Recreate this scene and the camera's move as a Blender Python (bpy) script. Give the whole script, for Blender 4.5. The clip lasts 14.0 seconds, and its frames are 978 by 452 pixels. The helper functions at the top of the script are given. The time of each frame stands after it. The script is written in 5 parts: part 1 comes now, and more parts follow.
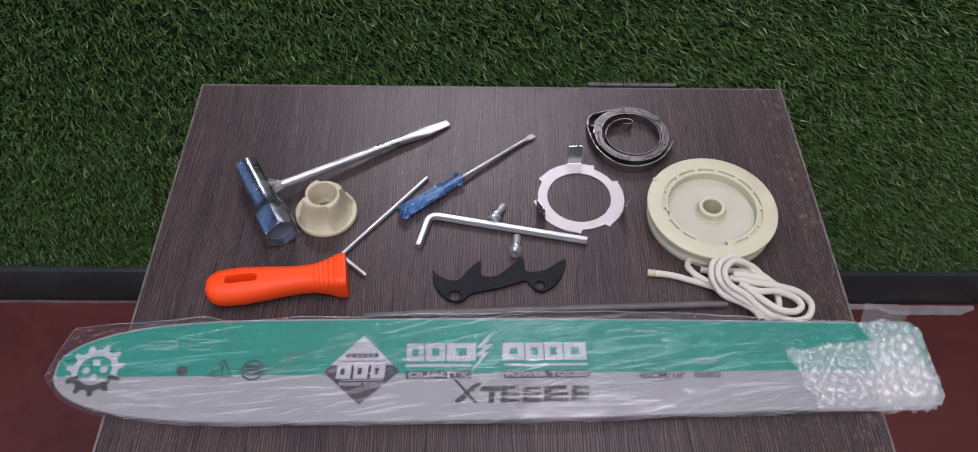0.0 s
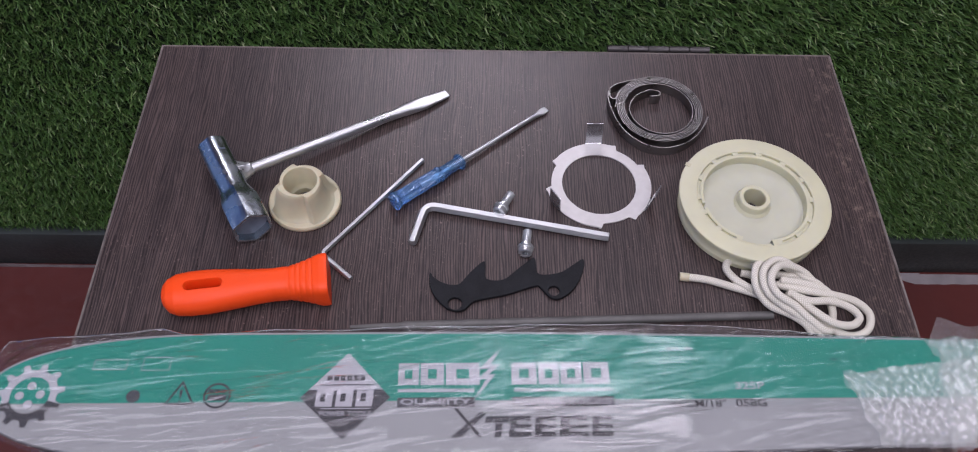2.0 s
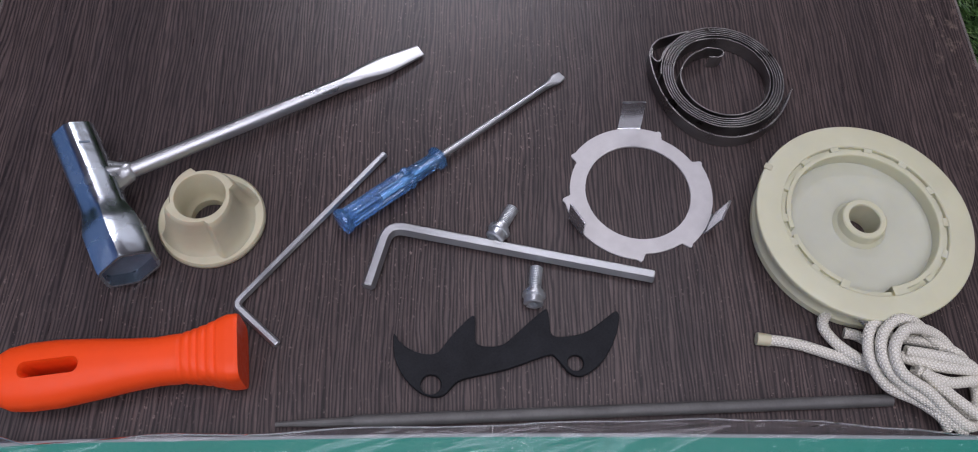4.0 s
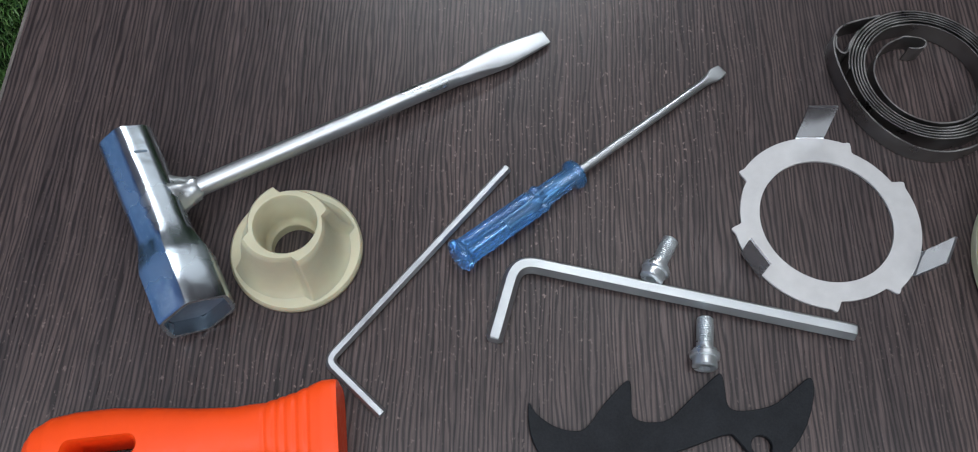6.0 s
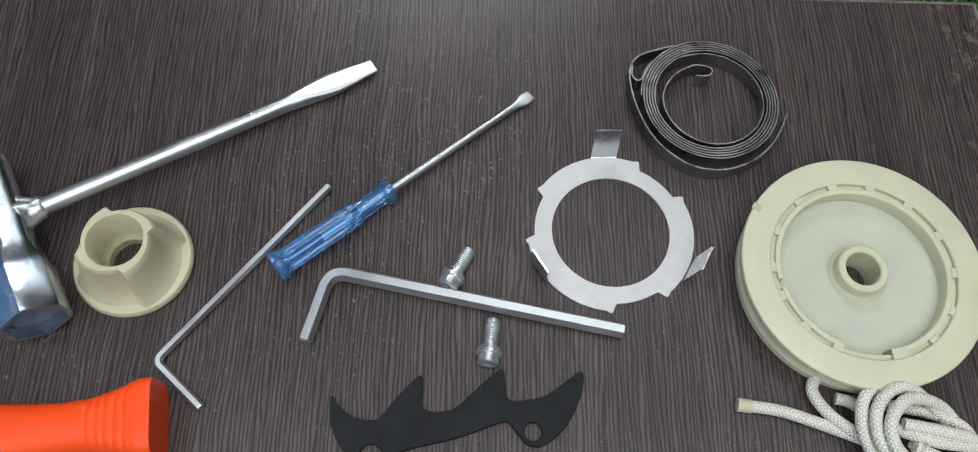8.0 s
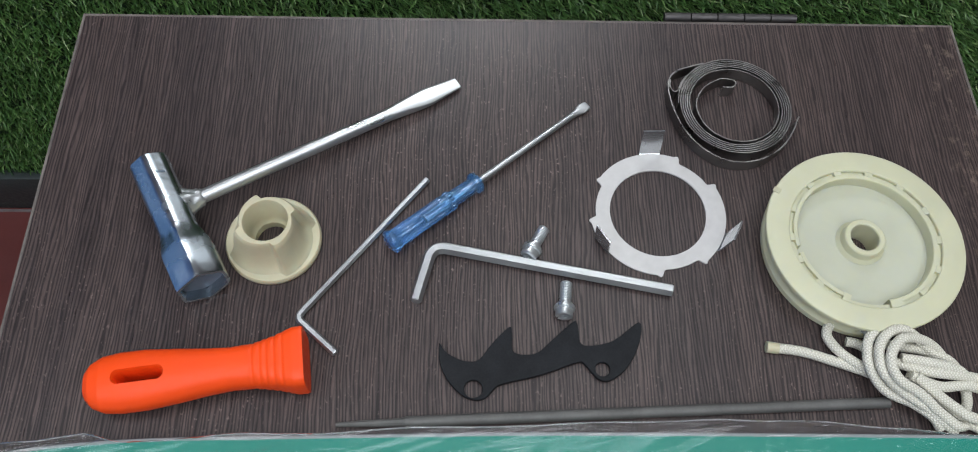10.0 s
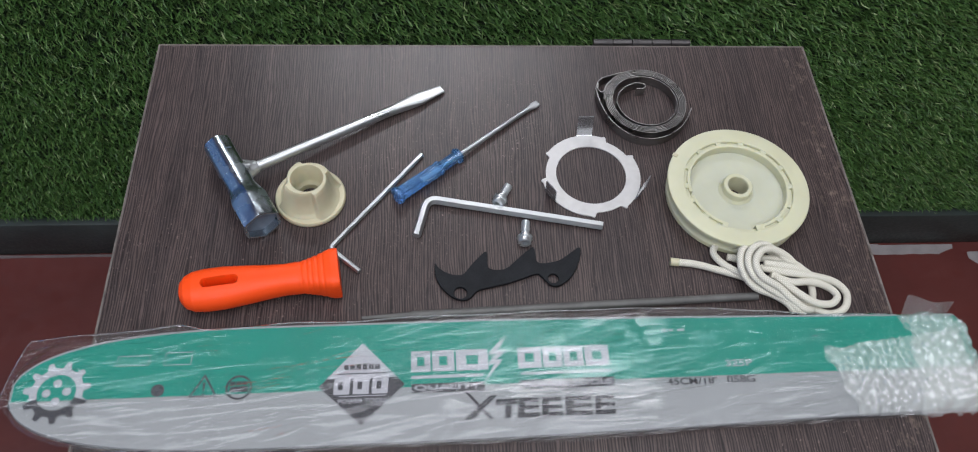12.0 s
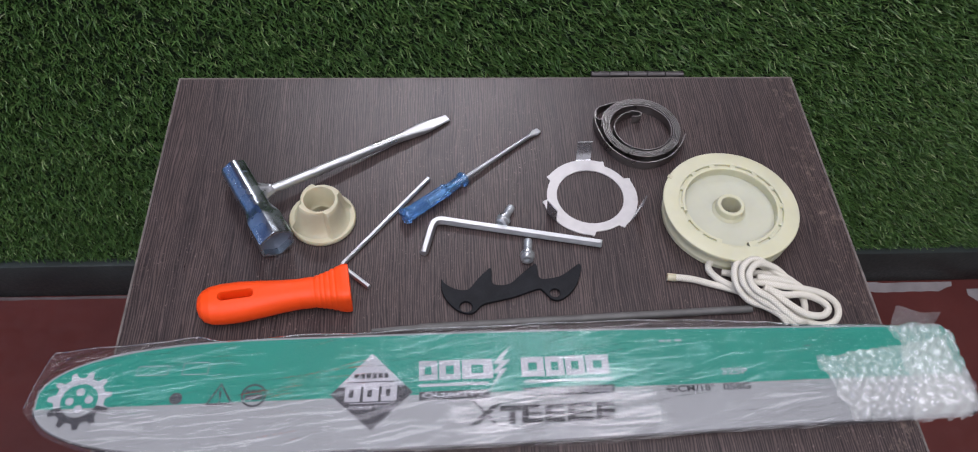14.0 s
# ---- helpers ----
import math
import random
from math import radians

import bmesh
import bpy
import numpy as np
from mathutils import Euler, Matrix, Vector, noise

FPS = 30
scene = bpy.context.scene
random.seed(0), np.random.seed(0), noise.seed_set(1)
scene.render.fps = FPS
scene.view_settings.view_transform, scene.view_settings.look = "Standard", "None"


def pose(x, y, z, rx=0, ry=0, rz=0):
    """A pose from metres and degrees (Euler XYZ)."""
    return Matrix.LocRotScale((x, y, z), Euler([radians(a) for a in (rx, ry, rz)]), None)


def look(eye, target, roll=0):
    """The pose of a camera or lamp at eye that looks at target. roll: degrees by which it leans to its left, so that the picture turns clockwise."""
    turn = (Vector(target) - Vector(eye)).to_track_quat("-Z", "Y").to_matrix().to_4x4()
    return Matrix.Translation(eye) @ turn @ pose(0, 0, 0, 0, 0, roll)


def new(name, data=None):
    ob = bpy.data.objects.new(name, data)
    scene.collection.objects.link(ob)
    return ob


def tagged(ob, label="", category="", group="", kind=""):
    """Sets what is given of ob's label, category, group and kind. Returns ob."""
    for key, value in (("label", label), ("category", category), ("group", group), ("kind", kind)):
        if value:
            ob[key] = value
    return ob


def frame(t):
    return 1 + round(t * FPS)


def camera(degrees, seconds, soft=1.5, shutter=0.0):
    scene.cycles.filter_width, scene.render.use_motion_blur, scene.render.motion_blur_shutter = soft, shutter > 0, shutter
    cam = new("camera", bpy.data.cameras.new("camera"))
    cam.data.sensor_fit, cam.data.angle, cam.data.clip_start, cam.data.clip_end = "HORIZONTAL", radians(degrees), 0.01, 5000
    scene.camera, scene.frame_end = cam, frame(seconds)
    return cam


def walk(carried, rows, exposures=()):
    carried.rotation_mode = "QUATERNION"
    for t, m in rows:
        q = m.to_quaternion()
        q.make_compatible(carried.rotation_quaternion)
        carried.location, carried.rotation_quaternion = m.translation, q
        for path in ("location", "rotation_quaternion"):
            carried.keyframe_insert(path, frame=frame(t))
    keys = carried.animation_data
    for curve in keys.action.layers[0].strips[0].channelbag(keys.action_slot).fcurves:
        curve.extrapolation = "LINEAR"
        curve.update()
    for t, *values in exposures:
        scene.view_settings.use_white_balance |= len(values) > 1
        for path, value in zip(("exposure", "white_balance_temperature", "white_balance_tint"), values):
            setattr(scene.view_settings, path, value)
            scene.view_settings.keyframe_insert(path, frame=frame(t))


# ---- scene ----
# A small table with chainsaw spare parts in front of a wall of artificial grass.
# The table top is the plane z = 0; the floor lies 0.68 m lower.
cam = camera(60.12, 14.0, soft=1.1)
PATH = [
    (0, look((-0.0128, -0.0422, 0.4511), (-0.0066, 0.2046, 0.1364), 1.48)),
    (0.5, look((-0.0135, -0.0419, 0.4501), (-0.0067, 0.2047, 0.1352), 1.57)),
    (1, look((-0.0130, -0.0335, 0.4476), (-0.0063, 0.2091, 0.1297), 1.59)),
    (1.5, look((-0.0127, 0.0046, 0.4292), (-0.0051, 0.2394, 0.1055), 1.85)),
    (2, look((-0.0181, 0.0312, 0.4051), (-0.0092, 0.2558, 0.0742), 2.51)),
    (2.2, look((-0.0199, 0.0466, 0.4002), (-0.0091, 0.2656, 0.0656), 3.09)),
    (4.3, look((-0.0188, 0.1817, 0.2842), (-0.0011, 0.3574, -0.0747), 5.76)),
    (4.5, look((-0.0222, 0.1914, 0.2690), (-0.0073, 0.3649, -0.0912), 5.00)),
    (5, look((-0.0453, 0.2013, 0.2538), (-0.0358, 0.3700, -0.1088), 4.13)),
    (5.5, look((-0.0636, 0.2007, 0.2483), (-0.0590, 0.3686, -0.1147), 2.83)),
    (6, look((-0.0562, 0.2157, 0.2530), (-0.0518, 0.3829, -0.1104), 2.81)),
    (6.5, look((-0.0478, 0.2282, 0.2644), (-0.0384, 0.3949, -0.0991), 4.68)),
    (7, look((-0.0256, 0.2220, 0.2720), (-0.0182, 0.3900, -0.0909), 3.91)),
    (7.5, look((-0.0018, 0.2108, 0.2819), (0.0091, 0.3765, -0.0820), 4.95)),
    (7.7, look((0.0040, 0.2102, 0.2855), (0.0171, 0.3720, -0.0801), 5.57)),
    (9.8, look((-0.0278, 0.1740, 0.3330), (-0.0166, 0.3495, -0.0263), 3.84)),
    (10, look((-0.0297, 0.1584, 0.3441), (-0.0184, 0.3368, -0.0138), 3.63)),
    (10.5, look((-0.0315, 0.1099, 0.3775), (-0.0159, 0.2958, 0.0236), 4.17)),
    (11, look((-0.0353, 0.0614, 0.4027), (-0.0157, 0.2580, 0.0549), 4.41)),
    (11.5, look((-0.0373, 0.0395, 0.4245), (-0.0134, 0.2433, 0.0811), 5.06)),
    (12, look((-0.0425, 0.0271, 0.4294), (-0.0149, 0.2411, 0.0927), 5.54)),
    (12.5, look((-0.0412, 0.0213, 0.4322), (-0.0129, 0.2456, 0.1022), 5.48)),
    (13, look((-0.0447, 0.0044, 0.4337), (-0.0177, 0.2366, 0.1091), 4.94)),
    (13.5, look((-0.0429, -0.0034, 0.4350), (-0.0161, 0.2314, 0.1122), 4.63)),
    (14, look((-0.0440, -0.0043, 0.4361), (-0.0182, 0.2313, 0.1138), 4.27)),
]
walk(cam, PATH, [(0, -0.18, 6350, 18), (2.2, -0.24, 6250, 20), (4.3, -0.49, 6100, 15), (5.5, -0.40, 6050, 12), (6.0, -0.14, 6050, 0), (6.5, -0.10, 6050, 0), (7.7, -0.14, 6200, -1), (10, -0.12, 6250, 0), (11, -0.08, 6250, 1), (12.5, -0.08, 6300, 6), (14, -0.05, 6300, 12)])

FLOOR = -0.676
WALL_Y = 0.70
CEIL = 1.95

# ---- light ----
world = bpy.data.worlds.new("world")
scene.world = world
world.use_nodes = True
world.node_tree.nodes["Background"].inputs[0].default_value = (0.6, 0.7, 0.8, 1)
world.node_tree.nodes["Background"].inputs[1].default_value = 0.05


def ceiling_lamp(x, y, sx, sy, watts, color=(1.0, 0.97, 0.93)):
    d = bpy.data.lights.new("overhead_light", "AREA")
    d.shape, d.size, d.size_y, d.energy, d.color = "RECTANGLE", sx, sy, watts, color
    ob = new("overhead_light", d)
    ob.matrix_world = pose(x, y, CEIL - 0.075)
    return ob


LIGHT = (1.0, 0.965, 1.03)
LAMPS = [(-0.30, 2.25), (0.18, 2.25)]
for lx, ly in LAMPS:
    ceiling_lamp(lx, ly, 0.30, 0.30, 11, LIGHT)
# broad overhead fill added out of view to light table and grass softly
ceiling_lamp(-0.15, -0.65, 2.6, 2.4, 68, LIGHT)
# unseen rear fill at y 3.05, added to brighten what the chrome reflects
ceiling_lamp(0.75, 3.05, 1.7, 1.0, 9, LIGHT)
ceiling_lamp(0.32, 1.02, 0.56, 0.26, 2.6, LIGHT)
# blue sky light in the window of the west wall
sky = bpy.data.lights.new("window_sky", "AREA")
sky.shape, sky.size, sky.size_y, sky.energy, sky.color = "RECTANGLE", 1.2, 1.8, 3.0, (0.25, 0.45, 0.95)
sky_ob = new("window_sky", sky)
sky_ob.matrix_world = pose(-2.215, 0.50, 0.60, 0, -90, 0)


# ---- materials ----
def material(name, color, rough=0.5, metal=0.0, **more):
    m = bpy.data.materials.new(name)
    m.use_nodes = True
    b = m.node_tree.nodes["Principled BSDF"]
    b.inputs["Base Color"].default_value = (*color, 1)
    b.inputs["Roughness"].default_value = rough
    b.inputs["Metallic"].default_value = metal
    for k, v in more.items():
        b.inputs[k.replace("_", " ")].default_value = v
    return m


def node(m, kind, **props):
    n = m.node_tree.nodes.new(kind)
    for k, v in props.items():
        if k in n.inputs:
            n.inputs[k].default_value = v
    return n


def link(m, a, out, b, inp):
    m.node_tree.links.new(a.outputs[out], b.inputs[inp])


def bsdf(m):
    return m.node_tree.nodes["Principled BSDF"]


def coords(m, scale=(1, 1, 1), kind="Object"):
    t, p = node(m, "ShaderNodeTexCoord"), node(m, "ShaderNodeMapping")
    p.inputs["Scale"].default_value = scale
    link(m, t, kind, p, "Vector")
    return p


def noise_tex(m, src, scale, detail=4.0, rough=0.55):
    n = node(m, "ShaderNodeTexNoise", Scale=scale, Detail=detail, Roughness=rough)
    link(m, src, "Vector", n, "Vector")
    return n


def ramp(m, src, out, stops):
    r = node(m, "ShaderNodeValToRGB")
    e = r.color_ramp.elements
    while len(e) < len(stops):
        e.new(0.5)
    for el, (pos, col) in zip(e, stops):
        el.position, el.color = pos, (*col, 1) if len(col) == 3 else col
    link(m, src, out, r, "Fac")
    return r


def mix(m, fac, a, b, blend="MIX"):
    """fac, a, b: (node, output) or a value."""
    n = m.node_tree.nodes.new("ShaderNodeMix")
    n.data_type, n.blend_type = "RGBA", blend
    for sock, v in ((n.inputs[0], fac), (n.inputs[6], a), (n.inputs[7], b)):
        if isinstance(v, tuple) and hasattr(v[0], "outputs"):
            m.node_tree.links.new(v[0].outputs[v[1]], sock)
        else:
            sock.default_value = v if not isinstance(v, tuple) else (*v, 1)
    return (n, 2)


def put(m, pair, socket):
    m.node_tree.links.new(pair[0].outputs[pair[1]], bsdf(m).inputs[socket])


def bump(m, src, out, strength, dist, chain=None):
    b = node(m, "ShaderNodeBump", Strength=strength, Distance=dist)
    link(m, src, out, b, "Height")
    if chain:
        link(m, chain, "Normal", b, "Normal")
    link(m, b, "Normal", bsdf(m), "Normal")
    return b


def grained(name, color, rough, spread=0.25, scale=60, bumps=0.1, depth=0.0004, metal=0.0, **more):
    """A plain surface with cloudy tone, fine relief and uneven gloss."""
    m = material(name, color, rough, metal, **more)
    c = coords(m)
    big, fine = noise_tex(m, c, scale, 3), noise_tex(m, c, scale * 14, 4)
    lo, hi = tuple(v * (1 - spread) for v in color), tuple(min(1, v * (1 + spread)) for v in color)
    r = ramp(m, big, "Fac", [(0.3, lo), (0.7, hi)])
    put(m, (r, 0), "Base Color")
    q = ramp(m, fine, "Fac", [(0.3, (rough * 0.8,) * 3), (0.7, (min(1, rough * 1.25),) * 3)])
    put(m, (q, 0), "Roughness")
    bump(m, fine, "Fac", bumps, depth)
    return m


def laminate():
    m = material("dark_wenge_laminate", (0.05, 0.035, 0.03), 0.32, Specular_IOR_Level=0.33)
    t = node(m, "ShaderNodeTexCoord")
    # the grain wanders sideways a little along its length
    wob = node(m, "ShaderNodeMapping")
    wob.inputs["Scale"].default_value = (9, 5.0, 1)
    link(m, t, "Object", wob, "Vector")
    w = noise_tex(m, wob, 1.0, 2)
    sc = node(m, "ShaderNodeVectorMath")
    sc.operation = "MULTIPLY_ADD"
    link(m, w, "Color", sc, 0)
    sc.inputs[1].default_value = (0.013, 0, 0)
    link(m, t, "Object", sc, 2)
    a = node(m, "ShaderNodeMapping")
    a.inputs["Scale"].default_value = (480, 14, 1)
    link(m, sc, "Vector", a, "Vector")
    b = node(m, "ShaderNodeMapping")
    b.inputs["Scale"].default_value = (1250, 75, 1)
    link(m, sc, "Vector", b, "Vector")
    d = node(m, "ShaderNodeMapping")
    d.inputs["Scale"].default_value = (60, 3.5, 1)
    link(m, sc, "Vector", d, "Vector")
    na, nb, nd = noise_tex(m, a, 1, 3, 0.6), noise_tex(m, b, 1, 3, 0.6), noise_tex(m, d, 1, 2)
    v = node(m, "ShaderNodeMapping")
    v.inputs["Scale"].default_value = (1, 0.11, 1)
    link(m, sc, "Vector", v, "Vector")
    lines = node(m, "ShaderNodeTexWave", Scale=205.0, Distortion=11.0, Detail=3.0)
    lines.inputs["Detail Scale"].default_value = 0.9
    lines.bands_direction = "X"
    link(m, v, "Vector", lines, "Vector")
    base = ramp(m, na, "Fac", [(0.30, (0.049, 0.0376, 0.0366)), (0.52, (0.067, 0.0512, 0.0495)), (0.74, (0.084, 0.0645, 0.0618))])
    pores = ramp(m, lines, "Fac", [(0.14, (0.36, 0.37, 0.38)), (0.50, (0.98, 0.97, 0.955)), (0.92, (1.16, 1.14, 1.11))])
    fine = ramp(m, nb, "Fac", [(0.36, (0.76, 0.76, 0.76)), (0.64, (1.18, 1.17, 1.16))])
    wide = ramp(m, nd, "Fac", [(0.3, (0.84, 0.84, 0.86)), (0.7, (1.14, 1.11, 1.09))])
    col = mix(m, 1.0, (base, 0), (fine, 0), "MULTIPLY")
    col = mix(m, 1.0, col, (pores, 0), "MULTIPLY")
    col = mix(m, 1.0, col, (wide, 0), "MULTIPLY")
    # dust and tiny scuffs
    du = node(m, "ShaderNodeMapping")
    du.inputs["Scale"].default_value = (900, 560, 1)
    link(m, t, "Object", du, "Vector")
    sp = noise_tex(m, du, 1, 2, 0.7)
    patch = noise_tex(m, coords(m, (9, 9, 9)), 1, 3)
    s1 = ramp(m, sp, "Fac", [(0.64, (0, 0, 0)), (0.72, (0.8, 0.8, 0.8))])
    s2 = ramp(m, patch, "Fac", [(0.42, (0, 0, 0)), (0.62, (1, 1, 1))])
    f = mix(m, 1.0, (s1, 0), (s2, 0), "MULTIPLY")
    col = mix(m, f, col, (0.23, 0.175, 0.155))
    # a band of worn specks along the edge on the far side of the pulley
    g = node(m, "ShaderNodeSeparateXYZ")
    link(m, t, "Object", g, "Vector")
    e1 = node(m, "ShaderNodeMapRange")
    link(m, g, "X", e1, 0)
    for i, v in ((1, 0.198), (2, 0.211), (3, 0.0), (4, 1.0)):
        e1.inputs[i].default_value = v
    sp2 = noise_tex(m, coords(m, (260, 150, 1)), 1, 4, 0.75)
    s3 = ramp(m, sp2, "Fac", [(0.54, (0, 0, 0)), (0.68, (0.40, 0.40, 0.40))])
    f2 = mix(m, 1.0, (s3, 0), (e1, 0), "MULTIPLY")
    col = mix(m, f2, col, (0.30, 0.23, 0.18))
    put(m, col, "Base Color")
    rr = ramp(m, nb, "Fac", [(0.3, (0.38,) * 3), (0.7, (0.27,) * 3)])
    put(m, (rr, 0), "Roughness")
    bump(m, lines, "Fac", 0.09, 0.0003)
    return m


def steel(name, color, rough, scale=40, metal=1.0, wavy=0.35):
    m = material(name, color, rough, metal)
    c = coords(m)
    a, b = noise_tex(m, c, scale * 2, 3), noise_tex(m, c, scale * 60, 3)
    r = ramp(m, a, "Fac", [(0.3, (rough * 0.7,) * 3), (0.7, (rough * 1.5,) * 3)])
    put(m, (r, 0), "Roughness")
    k = ramp(m, a, "Fac", [(0.3, tuple(v * 0.82 for v in color)), (0.7, color)])
    put(m, (k, 0), "Base Color")
    wave = bump(m, noise_tex(m, c, scale * 3.5, 2), "Fac", wavy, 0.0006)
    bump(m, b, "Fac", 0.025, 0.0001, wave)
    return m


def see_through(name, tint, haze, rough, bump_scale=0.0, ior=1.5, haze_color=(0.85, 0.87, 0.88), gloss=1.8, creases=False):
    """Thin clear film: mostly open, with a real gloss and a little milkiness."""
    m = bpy.data.materials.new(name)
    m.use_nodes = True
    nt = m.node_tree
    nt.nodes.clear()
    out = nt.nodes.new("ShaderNodeOutputMaterial")
    tr, gl, df = nt.nodes.new("ShaderNodeBsdfTransparent"), nt.nodes.new("ShaderNodeBsdfGlossy"), nt.nodes.new("ShaderNodeBsdfDiffuse")
    tl = nt.nodes.new("ShaderNodeBsdfTranslucent")
    tr.inputs[0].default_value = (*tint, 1)
    gl.inputs["Roughness"].default_value = rough
    df.inputs[0].default_value = tl.inputs[0].default_value = (*haze_color, 1)
    soft, m1, m2 = (nt.nodes.new("ShaderNodeMixShader") for _ in range(3))
    soft.inputs[0].default_value = 0.4
    nt.links.new(df.outputs[0], soft.inputs[1])
    nt.links.new(tl.outputs[0], soft.inputs[2])
    m1.inputs[0].default_value = haze
    nt.links.new(tr.outputs[0], m1.inputs[1])
    nt.links.new(soft.outputs[0], m1.inputs[2])
    fr = nt.nodes.new("ShaderNodeFresnel")
    fr.inputs[0].default_value = ior
    dbl = nt.nodes.new("ShaderNodeMath")
    dbl.operation = "MULTIPLY"
    dbl.inputs[1].default_value = gloss
    dbl.use_clamp = True
    nt.links.new(fr.outputs[0], dbl.inputs[0])
    nt.links.new(dbl.outputs[0], m2.inputs[0])
    nt.links.new(m1.outputs[0], m2.inputs[1])
    nt.links.new(gl.outputs[0], m2.inputs[2])
    nt.links.new(m2.outputs[0], out.inputs[0])
    if bump_scale:
        c = coords(m)
        n = noise_tex(m, c, bump_scale, 4)
        b = node(m, "ShaderNodeBump", Strength=0.5, Distance=0.002)
        link(m, n, "Fac", b, "Height")
        for s in (gl, fr):
            link(m, b, "Normal", s, "Normal")
    if creases:
        # sharp slanting pulls in two directions, with wide calm stretches between them
        last = None
        for turn, sx, sy, deep in ((-9, 4.5, 110, 0.0012), (-15, 6, 150, 0.0010), (-3, 9, 170, 0.0008)):
            mp = node(m, "ShaderNodeMapping")
            mp.inputs["Rotation"].default_value = (0, 0, radians(turn))
            mp.inputs["Scale"].default_value = (1, 1, 1)
            st = node(m, "ShaderNodeMapping")
            st.inputs["Scale"].default_value = (sx, sy, 1)
            t = node(m, "ShaderNodeTexCoord")
            link(m, t, "Object", mp, "Vector")
            link(m, mp, "Vector", st, "Vector")
            n = noise_tex(m, st, 1.0, 1.0)
            r = ramp(m, n, "Fac", [(0.478, (0, 0, 0)), (0.5, (1, 1, 1)), (0.522, (0, 0, 0))])
            calm = ramp(m, noise_tex(m, coords(m, (13 + sx, 34, 1)), 1.0, 2), "Fac", [(0.50, (0, 0, 0)), (0.60, (1, 1, 1))])
            h = mix(m, 1.0, (r, 0), (calm, 0), "MULTIPLY")
            b = node(m, "ShaderNodeBump", Strength=0.8, Distance=deep)
            m.node_tree.links.new(h[0].outputs[h[1]], b.inputs["Height"])
            if last:
                link(m, last, "Normal", b, "Normal")
            last = b
        for s in (gl, fr):
            link(m, last, "Normal", s, "Normal")
    return m


M_TOP = laminate()
M_EDGE = grained("worn_edge_band", (0.13, 0.112, 0.10), 0.6, 0.4, 90)
M_LEG = grained("dark_board", (0.035, 0.027, 0.024), 0.5)
M_HINGE = steel("dull_hinge_steel", (0.10, 0.095, 0.095), 0.5)
M_BLACK = grained("black_oxide_steel", (0.013, 0.014, 0.016), 0.68, 0.2, 120, 0.15, Specular_IOR_Level=0.18)
M_CHROME = steel("chrome_plate", (0.60, 0.66, 0.70), 0.21, 30)
M_ROD = steel("nickel_steel", (0.60, 0.62, 0.63), 0.33, 12, 0.92, 0.06)
M_ZINC = steel("zinc_plate", (0.72, 0.75, 0.76), 0.30, 60, 0.85)
# blue-grey that puts the socket's inner shade and reflection into the colour
M_DARKHOLE = grained("dark_recess_tone", (0.20, 0.26, 0.33), 0.4, metal=0.5)
M_FILE = grained("dark_file_steel", (0.115, 0.113, 0.108), 0.55, 0.18, 90, 0.2, metal=0.35)
M_SPRING = steel("blued_spring_steel", (0.33, 0.32, 0.31), 0.33, 60, 1.0, 0.1)
M_TAB = steel("polished_sheet_steel", (0.62, 0.64, 0.66), 0.20, 40, 0.95, 0.15)
M_PLATE = grained("bright_sheet_steel", (0.53, 0.52, 0.51), 0.38, 0.06, 160, 0.08, metal=0.3)
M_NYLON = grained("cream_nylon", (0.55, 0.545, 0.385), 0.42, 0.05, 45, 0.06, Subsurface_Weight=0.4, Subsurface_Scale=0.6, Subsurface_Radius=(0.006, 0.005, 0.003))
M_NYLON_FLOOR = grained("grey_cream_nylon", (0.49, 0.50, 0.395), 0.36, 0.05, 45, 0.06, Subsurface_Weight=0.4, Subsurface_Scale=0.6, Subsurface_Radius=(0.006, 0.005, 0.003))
M_NYLON_TAN = grained("tan_nylon", (0.52, 0.485, 0.335), 0.45, 0.07, 70, 0.08, Subsurface_Weight=0.4, Subsurface_Scale=0.6, Subsurface_Radius=(0.006, 0.004, 0.003))
M_ORANGE = grained("orange_plastic", (0.86, 0.070, 0.006), 0.45, 0.05, 30, 0.07, Specular_IOR_Level=0.3)
M_GREEN = grained("green_paint", (0.003, 0.205, 0.150), 0.35, 0.06, 25, 0.03)
M_GREY = grained("silver_grey_paint", (0.256, 0.268, 0.272), 0.38, 0.05, 25, 0.03)
M_RIM = steel("bar_rail_steel", (0.16, 0.16, 0.17), 0.45)
M_INK = grained("black_print", (0.03, 0.03, 0.036), 0.4, 0.1)
M_PALE = grained("pale_print", (0.36, 0.36, 0.385), 0.4, 0.05)
M_DARKGREY = grained("dark_grey_print", (0.045, 0.045, 0.052), 0.4, 0.1)
M_FILM = see_through("clear_plastic_film", (0.97, 0.97, 0.98), 0.035, 0.05, 0, gloss=1.15, creases=True)
M_BAG = see_through("loose_bag_film", (0.95, 0.95, 0.97), 0.16, 0.06, 0, gloss=1.6, creases=True)
M_PANE = see_through("window_glass", (0.97, 0.98, 0.98), 0.0, 0.01, 0, gloss=1.0)
M_BUBBLE = see_through("milky_bubble_film", (0.96, 0.965, 0.945), 0.21, 0.06, 190, gloss=1.9)
M_RED = grained("red_floor_paint", (0.120, 0.030, 0.026), 0.5, 0.22, 5, 0.12, 0.002)
